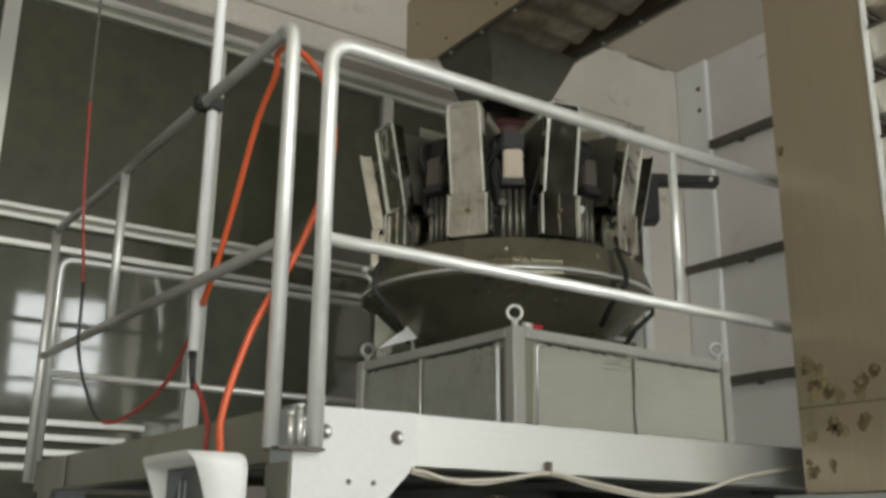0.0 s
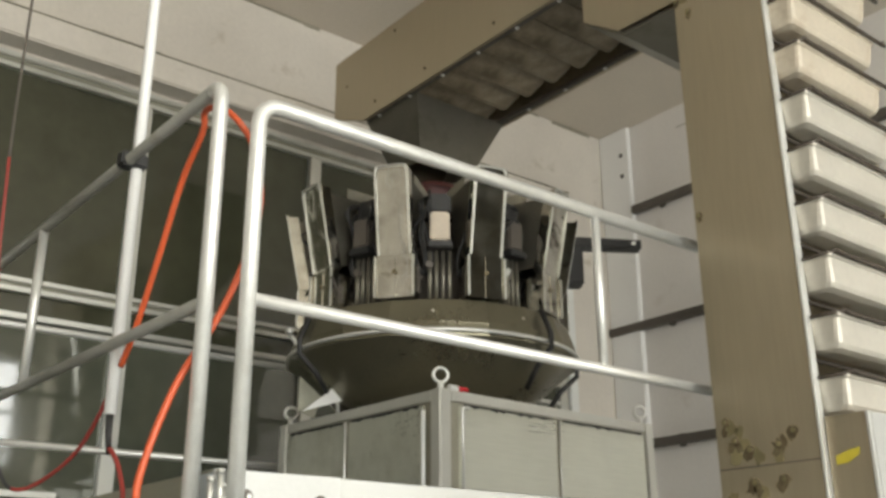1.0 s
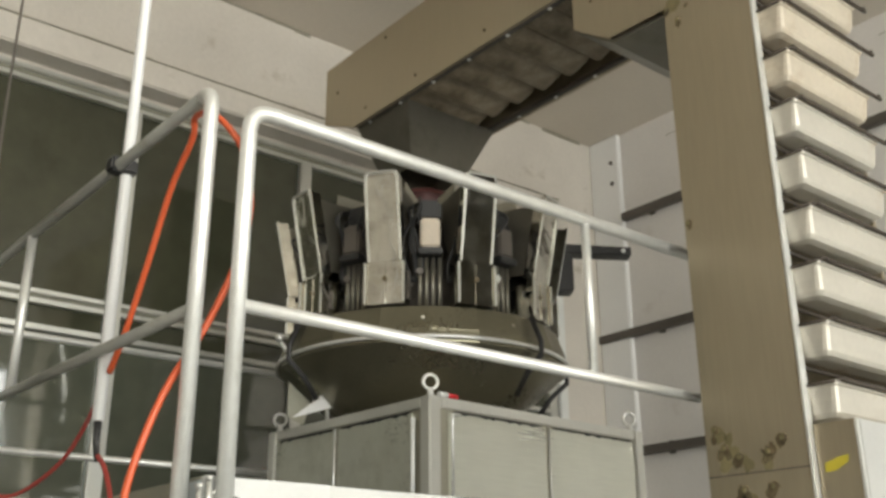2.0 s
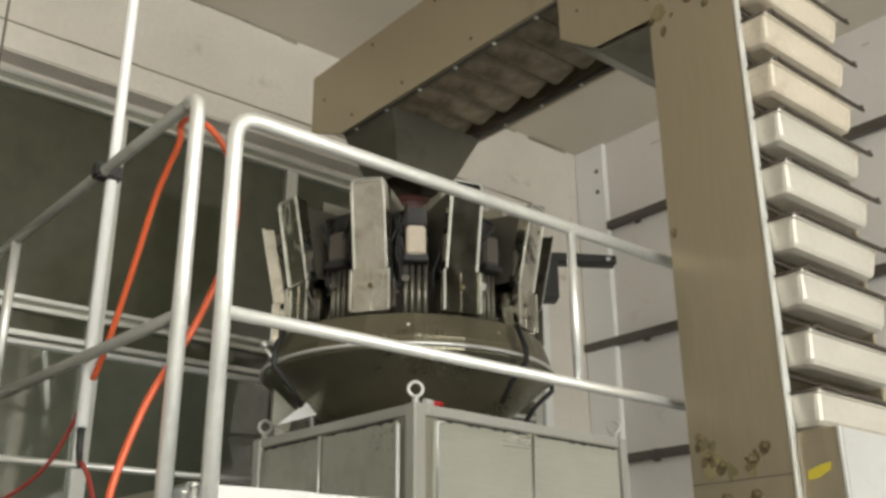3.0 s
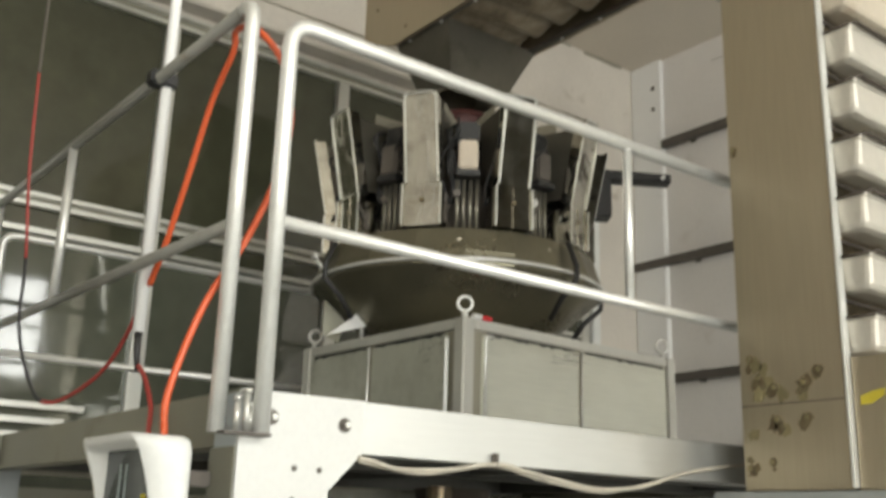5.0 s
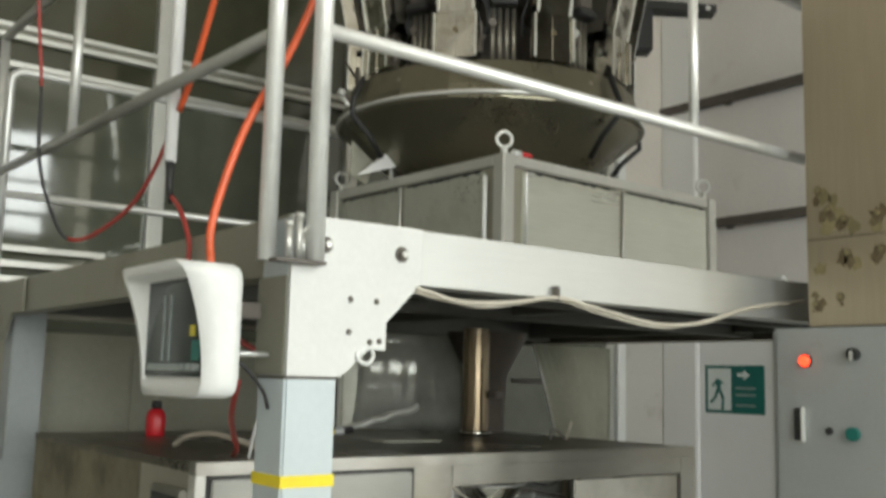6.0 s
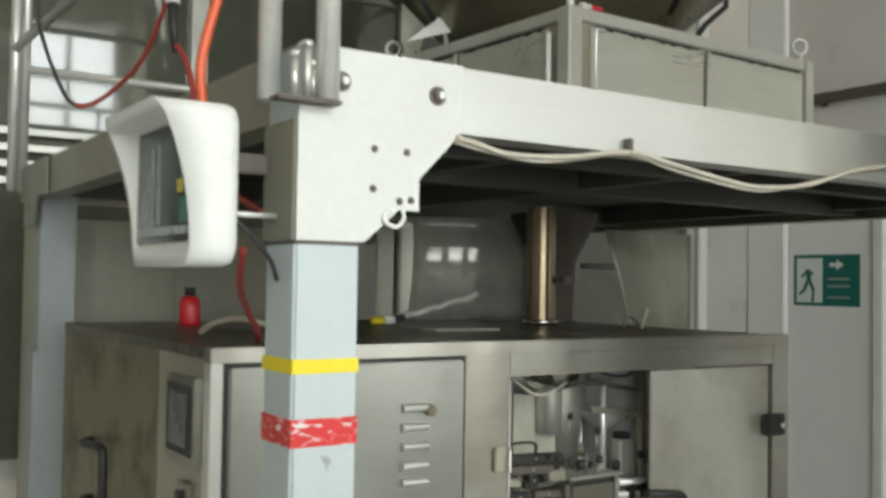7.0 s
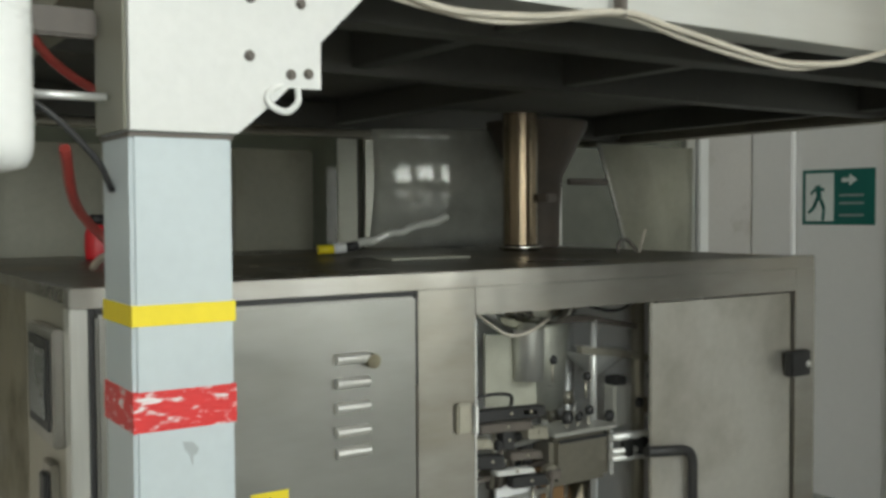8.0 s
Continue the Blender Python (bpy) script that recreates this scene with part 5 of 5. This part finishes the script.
for x, y, z, q in ((2.465, 2.96, 1.15, 0.011), (2.345, 2.96, 1.205, 0.010), (2.47, 2.955, 1.055, 0.012), (2.39, 2.955, 1.043, 0.016), (2.43, 2.955, 1.04, 0.010), (2.545, 2.955, 1.03, 0.014), (2.66, 2.955, 1.055, 0.012)):
    knob = part("valve_knob", sweep(B(), [(x, y, z - q), (x, y, z), (x, y - 0.004, z + q)], [q * 0.8, q * 1.1, q * 0.7], 8), BLACK, mech)
    part("stem", sweep(B(), [(x, y + 0.004, z - q - 0.05), (x, y + 0.004, z - q)], q * 0.35, 6), STEEL_DARK, knob)
tray = part("bag_tray", box(B(), 2.31, 2.525, 2.92, 3.03, 0.865, 1.005, 0.018), CHUTE, mech)
part("tray_edge", box(B(), 2.512, 2.522, 2.914, 2.919, 0.875, 1.0, 0.002), TUBE, tray, "bright tray edge")
part("tray_line", box(B(), 2.33, 2.50, 2.916, 2.9195, 0.985, 0.993), BLACK, tray)
part("tray_lip", box(B(), 2.305, 2.535, 2.905, 3.035, 1.006, 1.016, 0.004), STEEL, tray)
part("tray_spout", sweep(B(), [(2.44, 2.97, 0.864), (2.44, 2.97, 0.62)], 0.036, 16), STEEL_BRIGHT, tray)
for z in (0.985, 0.945, 0.925):
    part("slide_rod", sweep(B(), [(2.50, 2.90, z), (2.70 + 0.02 * (z > 0.95), 2.90, z - 0.012)], 0.009 if z < 0.98 else 0.012, 8), TUBE, mech)
for x in (2.56, 2.61, 2.66):
    part("slide_block", box(B(), x - 0.014, x + 0.014, 2.885, 2.915, 0.925, 0.975, 0.004), BLACK, mech)
part("black_pipe", sweep(B(), bend((2.50, 2.765, 0.972), (2.67, 2.76, 0.955), (2.67, 2.76, 0.60), 0.04), 0.014, 12), BLACK, mech, "black elbow pipe")
for k, pts in enumerate(([(2.04, 2.90, 1.36), (2.09, 2.90, 1.325), (2.152, 2.90, 1.292), (2.227, 2.91, 1.297), (2.304, 2.93, 1.322)], [(2.05, 2.92, 1.135), (2.11, 2.92, 1.142), (2.17, 2.92, 1.132), (2.172, 2.93, 1.09)],
            [(2.72, 2.96, 1.36), (2.76, 2.94, 1.27), (2.74, 2.96, 1.18), (2.71, 2.97, 1.12)], [(2.4, 2.94, 1.36), (2.54, 2.93, 1.33), (2.66, 2.95, 1.36)],
            [(2.73, 2.97, 1.33), (2.755, 2.96, 1.27), (2.745, 2.96, 1.22), (2.715, 2.965, 1.17)])):
    part("air_line", sweep(B(), smooth_line(pts, 5), 0.0048, 6), (CABLE, BLACK, BLACK, BLACK, BLACK)[k], mech)

for x0, x1, z0, z1, mm in ((2.03, 2.26, 1.082, 1.108, BLACK), (2.05, 2.22, 1.052, 1.072, BAR), (2.12, 2.158, 1.005, 1.05, BLACK), (2.18, 2.235, 1.086, 1.099, PLATE), (2.04, 2.13, 0.965, 0.995, BLACK),
                           (2.145, 2.25, 0.972, 0.99, BAR), (2.10, 2.225, 0.938, 0.95, TUBE), (2.03, 2.09, 1.018, 1.04, STEEL_DARK), (2.20, 2.27, 1.02, 1.05, STEEL_DARK), (2.15, 2.27, 0.90, 0.925, BLACK)):
    jaw = part("gripper_jaw", prism(B(), [(x0, z0), (x1, z0 - 0.008), (x1 - 0.006, z1 - 0.004), (0.4 * x0 + 0.6 * x1, z1), (x0, z1 + 0.004)], "y", 2.885, 2.915, 0.003), mm, mech)
    part("screw", bolt(B(), (0.5 * (x0 + x1), 2.885, 0.5 * (z0 + z1)), (0, -1, 0), 0.003, 0.004), STEEL_DARK, jaw)
part("pouch", prism(B(), [(2.13, 0.70), (2.275, 0.70), (2.27, 0.88), (2.21, 0.905), (2.14, 0.885)], "y", 2.94, 2.955, 0.004), WHITE_LIT, mech, "white pouch in the jaws")
part("stained_plate", prism(B(), [(2.285, 0.66), (2.40, 0.66), (2.395, 0.90), (2.33, 0.925), (2.29, 0.91)], "y", 2.975, 2.985, 0.002), RUST_STAIN, mech, "rust-brown stained plate")
clutter = random.Random(21)
for k in range(34):
    x, y, z = clutter.uniform(1.99, 2.29), clutter.uniform(2.88, 3.02), clutter.uniform(0.72, 1.06)
    w, d, h = clutter.uniform(0.008, 0.026), clutter.uniform(0.008, 0.02), clutter.uniform(0.006, 0.018)
    blk = part("valve_block", box(B(), x - w, x + w, y - d, y + d, z - h, z + h, 0.004), (BLACK, BAR, STEEL_DARK)[k % 3], mech)
    part("stem", sweep(B(), [(x, y, z - h), (x, y + 0.01, z - h - clutter.uniform(0.05, 0.2))], 0.006, 6), BAR if k % 2 else STEEL_DARK, blk)
for k in range(5):
    z = 0.80 + 0.055 * k
    part("cross_rod", sweep(B(), [(1.97, 2.90 + 0.02 * k, z), (2.31, 2.92 + 0.02 * k, z + clutter.uniform(-0.03, 0.03))], 0.008, 8), STEEL if k % 2 else BAR, mech)

# funnel that dips to fill each bag
funnel = thing("filling_funnel", (2.37, 3.1, 1.38), "polished steel filling funnel that dips into bags", "funnel")
part("bowl", lathe(B(), (2.37, 3.1), [(0.155, 1.378), (0.152, 1.37), (0.135, 1.325), (0.10, 1.295), (0.05, 1.28), (0.045, 1.275)], 32), STEEL_BRIGHT, funnel)
part("spout", lathe(B(), (2.37, 3.1), [(0.045, 1.276), (0.042, 1.13), (0.04, 1.13)], 20), STEEL, funnel)
part("rim", ring(B(), (2.37, 3.1, 1.38), (0, 0, 1), 0.156, 0.006, 6, 36), TUBE, funnel)

# turret that carries the bag grippers round
TX, TY = 2.40, 3.30
turret = thing("bag_turret", (TX, TY, 0.62), "steel turret with bag grippers turning step by step", "turret")
part("hub", lathe(B(), (TX, TY), [(0.0, 0.93), (0.15, 0.93), (0.16, 0.92), (0.16, 0.88), (0.08, 0.87), (0.08, 0.625)], 32), STEEL, turret)
for k in range(10):
    g = Matrix.Translation((TX, TY, 0)) @ Matrix.Rotation(radians(36 * k + 8), 4, "Z")
    arm_ = part("gripper_arm", moved(box(B(), 0.14, 0.31, -0.012, 0.012, 0.895, 0.92, 0.003), g), STEEL_DARK, turret)
    for s in (-1, 1):
        part("gripper", moved(box(B(), 0.27, 0.325, s * 0.06 - 0.012, s * 0.06 + 0.012, 0.86, 0.965, 0.004), g), BLACK if s < 0 else STEEL_DARK, arm_)
    part("cross_link", moved(box(B(), 0.285, 0.305, -0.075, 0.075, 0.93, 0.95, 0.003), g), STEEL, arm_)
    part("spring_pin", moved(sweep(B(), [(0.25, 0.03, 0.92), (0.25, 0.03, 1.02)], 0.010, 8), g), TUBE, arm_)
    part("cam_roller", moved(sweep(B(), [(0.22, -0.03, 0.92), (0.22, -0.03, 1.0)], 0.018, 10), g), STEEL_DARK, arm_)
    part("bag", moved(box(B(), 0.292, 0.302, -0.06, 0.06, 0.64, 0.88, 0.004), g), WHITE_LIT if k % 2 else PLATE, arm_, "white pouch held by its edges")

# ---------------------------------------------------------------- things on the machine top
tube = thing("discharge_tube", (2.80, 3.69, MZ), "bronze-tinted polished steel discharge tube", "tube")
part("tube", lathe(B(), (2.80, 3.69), [(0.062, MZ + 0.002), (0.062, 1.955)], 28), BRONZE, tube)
part("flange", lathe(B(), (2.80, 3.69), [(0.062, 1.49), (0.076, 1.49), (0.076, 1.474), (0.062, 1.467)], 28), STEEL_BRIGHT, tube)
part("clip", box(B(), 2.85, 2.90, 3.60, 3.66, 1.64, 1.67, 0.006), BAR, tube)
hop = thing("discharge_hopper", (2.98, 3.95, 1.95), "steel discharge hopper under the platform deck, near-black for the shade", "hopper")
# The near-black cone carries the shade below the deck in its colour.
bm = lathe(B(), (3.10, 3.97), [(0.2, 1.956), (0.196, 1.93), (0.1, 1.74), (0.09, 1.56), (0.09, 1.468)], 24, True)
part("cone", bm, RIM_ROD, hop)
part("stay", sweep(B(), [(3.12, 3.8, 1.72), (3.3, 3.78, 1.72)], 0.012, 8), BAR, hop)
film = thing("film_cover", (2.4, 4.1, MZ), "glossy clear grey film cover on the machine top", "cover")
bm = B()
for a in range(25):
    u = -0.36 + a * 0.03
    for b in range(12):
        w = -0.235 + b * 0.0425
        bow = 0.5 * u * u + 0.55 * (w - 0.07) ** 2 + 0.0006 * math.sin(14 * u + 5 * w)
        bm.verts.new((2.87 + u * 0.90, 4.13 + u * -0.28 + bow, 1.702 + w))
bm.verts.ensure_lookup_table()
for a in range(24):
    for b in range(11):
        i = a * 12 + b
        bm.faces.new((bm.verts[i], bm.verts[i + 12], bm.verts[i + 13], bm.verts[i + 1])).smooth = True
bmesh.ops.solidify(bm, geom=bm.faces, thickness=0.003)
part("film", bm, FOIL, film)
part("side_edge", sweep(B(), [(3.192, 4.11, 1.475), (3.192, 4.11, 1.88)], 0.007, 8), ALU, film, "bright stiffened edge")
crump = B()
rnd = random.Random(3)
sweep(crump, smooth_line([(2.20 + 0.05 * i, 3.86 + rnd.uniform(-0.015, 0.015), MZ + 0.02 + 0.012 * i + rnd.uniform(-0.006, 0.01)) for i in range(9)], 3), 0.016, 6)
part("crumpled_edge", crump, FOIL, film)
ext = thing("red_bottle", (1.41, 4.0, MZ), "small red bottle with a black cap", "bottle")
part("bottle", lathe(B(), (1.41, 4.0), [(0.0, MZ - 0.003), (0.036, MZ - 0.003), (0.038, MZ + 0.008), (0.038, MZ + 0.075), (0.03, MZ + 0.097), (0.016, MZ + 0.105), (0.0, MZ + 0.105)], 24), RED_PLASTIC, ext)
part("cap", lathe(B(), (1.41, 4.0), [(0.0, MZ + 0.106), (0.021, MZ + 0.106), (0.019, MZ + 0.135), (0.0, MZ + 0.135)], 18), BLACK, ext)
wh = thing("white_hose", (1.3, 3.2, MZ), "white hose arching over the machine top", "hose")
part("hose_run", sweep(B(), smooth_line([(1.25, 3.42, MZ + 0.004), (1.265, 3.35, MZ + 0.035), (1.31, 3.25, MZ + 0.05), (1.36, 3.12, MZ + 0.03), (1.38, 3.02, MZ + 0.004)], 6), 0.010, 8), CABLE, wh)
fit_ = thing("hose_fitting", (2.08, 3.75, MZ), "yellow and white hose fitting", "fitting")
part("collar", sweep(B(), [(2.03, 3.75, MZ + 0.018), (2.08, 3.74, MZ + 0.02)], 0.015, 10), YELLOW, fit_)
part("nut", sweep(B(), [(2.081, 3.74, MZ + 0.021), (2.12, 3.73, MZ + 0.024)], 0.018, 6), WHITE, fit_)
part("tail", sweep(B(), [(2.121, 3.73, MZ + 0.024), (2.16, 3.72, MZ + 0.03)], 0.015, 8), BLACK, fit_)
sheet = thing("cover_plate", (2.33, 3.45, MZ), "pale thin plate lying on the machine top", "plate")
part("plate", box(B(), 2.10, 2.38, 3.40, 3.50, MZ - 0.0035, MZ + 0.001, 0.001), SHEET, sheet)
wire = thing("bent_wire", (3.0, 3.35, MZ), "short bent wire standing on the machine top", "wire")
part("wire", sweep(B(), smooth_line([(2.96, 3.36, MZ - 0.004), (2.965, 3.36, MZ + 0.03), (2.99, 3.35, MZ + 0.04), (3.02, 3.34, MZ + 0.01), (3.03, 3.34, MZ - 0.004)], 5), 0.006, 6), BAR, wire)
part("rod", sweep(B(), [(3.03, 3.33, MZ - 0.004), (3.05, 3.32, MZ + 0.075)], 0.006, 6), CABLE, wire)
cl = thing("cable_coil", (1.32, 2.95, MZ), "white wire loop beside the platform post", "wire")
part("wire", sweep(B(), smooth_line([(1.27, 2.90, MZ - 0.003), (1.28, 2.88, MZ + 0.10), (1.30, 2.86, MZ + 0.15), (1.33, 2.86, MZ + 0.13), (1.34, 2.88, MZ + 0.05), (1.33, 2.90, MZ - 0.003)], 5), 0.005, 6), WHITE, cl)
# tall grey case behind the machine, below the deck
case = thing("storage_case", (2.0, 5.3, FZ), "olive-grey steel storage case behind the packing machine", "case")
part("body", box(B(), 1.12, 2.70, 5.15, 5.6, FZ, 1.9, 0.01), CASE, case)
for xa, xb in ((1.14, 1.70), (1.72, 2.28), (2.30, 2.68)):
    leaf = part("door", box(B(), xa, xb, 5.135, 5.149, FZ + 0.05, 1.86, 0.004), CASE, case)
    part("handle", box(B(), xb - 0.07, xb - 0.05, 5.115, 5.134, 1.1, 1.28, 0.004), STEEL_DARK, leaf)
upright = thing("steel_upright", (2.85, 5.0, FZ), "pale grey slotted upright behind the packing machine", "upright")
part("flange", box(B(), 2.752, 2.855, 5.0, 5.012, FZ, 1.95, 0.003), STEEL_BOX, upright)
part("flange", box(B(), 2.895, 2.998, 5.0, 5.012, FZ, 1.95, 0.003), STEEL_BOX, upright)
part("web", box(B(), 2.857, 2.893, 5.05, 5.06, FZ, 1.95), BAR, upright, "dark gap between the flanges")
# plastic sheet hanging behind the discharge hopper
hung = thing("splash_sheet", (4.45, 4.7, 1.2), "pale olive plastic splash sheet hanging below the deck", "sheet")
bm = B()
cols = 14
for k in range(cols + 1):
    q = k / cols
    for z, x0 in ((1.952, 4.10), (1.7, 4.20), (1.2, 4.37)):
        bm.verts.new((x0 + (4.82 - x0) * q, 4.70 + 0.018 * math.sin(9 * q + z) + 0.05 * q * q, z))
bm.verts.ensure_lookup_table()
for k in range(cols):
    for j in range(2):
        i = 3 * k + j
        bm.faces.new((bm.verts[i], bm.verts[i + 3], bm.verts[i + 4], bm.verts[i + 1])).smooth = True
bmesh.ops.solidify(bm, geom=bm.faces, thickness=0.004)
part("sheet", bm, SHEET, hung)
part("edge_bead", sweep(B(), [(4.097, 4.705, 1.952), (4.197, 4.71, 1.7), (4.367, 4.708, 1.2)], 0.009, 8), STEEL, hung, "pale rolled edge")
part("hanging_rail", box(B(), 4.08, 4.34, 4.69, 4.72, 1.9535, 1.957), BAR, hung)


# ---------------------------------------------------------------- what moves
def motions():
    """The funnel dips once in each cycle; the turret turns on one step while it is raised."""
    period, dip = 1.3, 0.047
    rows, t = [(0.0, pose(2.37, 3.1, 1.38))], 0.5
    while t + 0.68 < 8.0:
        rows += [(t, pose(2.37, 3.1, 1.38)), (t + 0.12, pose(2.37, 3.1, 1.38 - dip)), (t + 0.58, pose(2.37, 3.1, 1.38 - dip)), (t + 0.68, pose(2.37, 3.1, 1.38))]
        t += period
    rows.append((8.0, pose(2.37, 3.1, 1.38)))
    walk(funnel, rows)
    steps, t, k = [(0.0, pose(TX, TY, 0.62))], 1.15, 0
    while t + 0.33 < 8.0:
        steps += [(t, pose(TX, TY, 0.62, 0, 0, 36 * k)), (t + 0.33, pose(TX, TY, 0.62, 0, 0, 36 * (k + 1)))]
        t, k = t + period, k + 1
    steps.append((8.0, pose(TX, TY, 0.62, 0, 0, 36 * k)))
    walk(turret, steps)


motions()
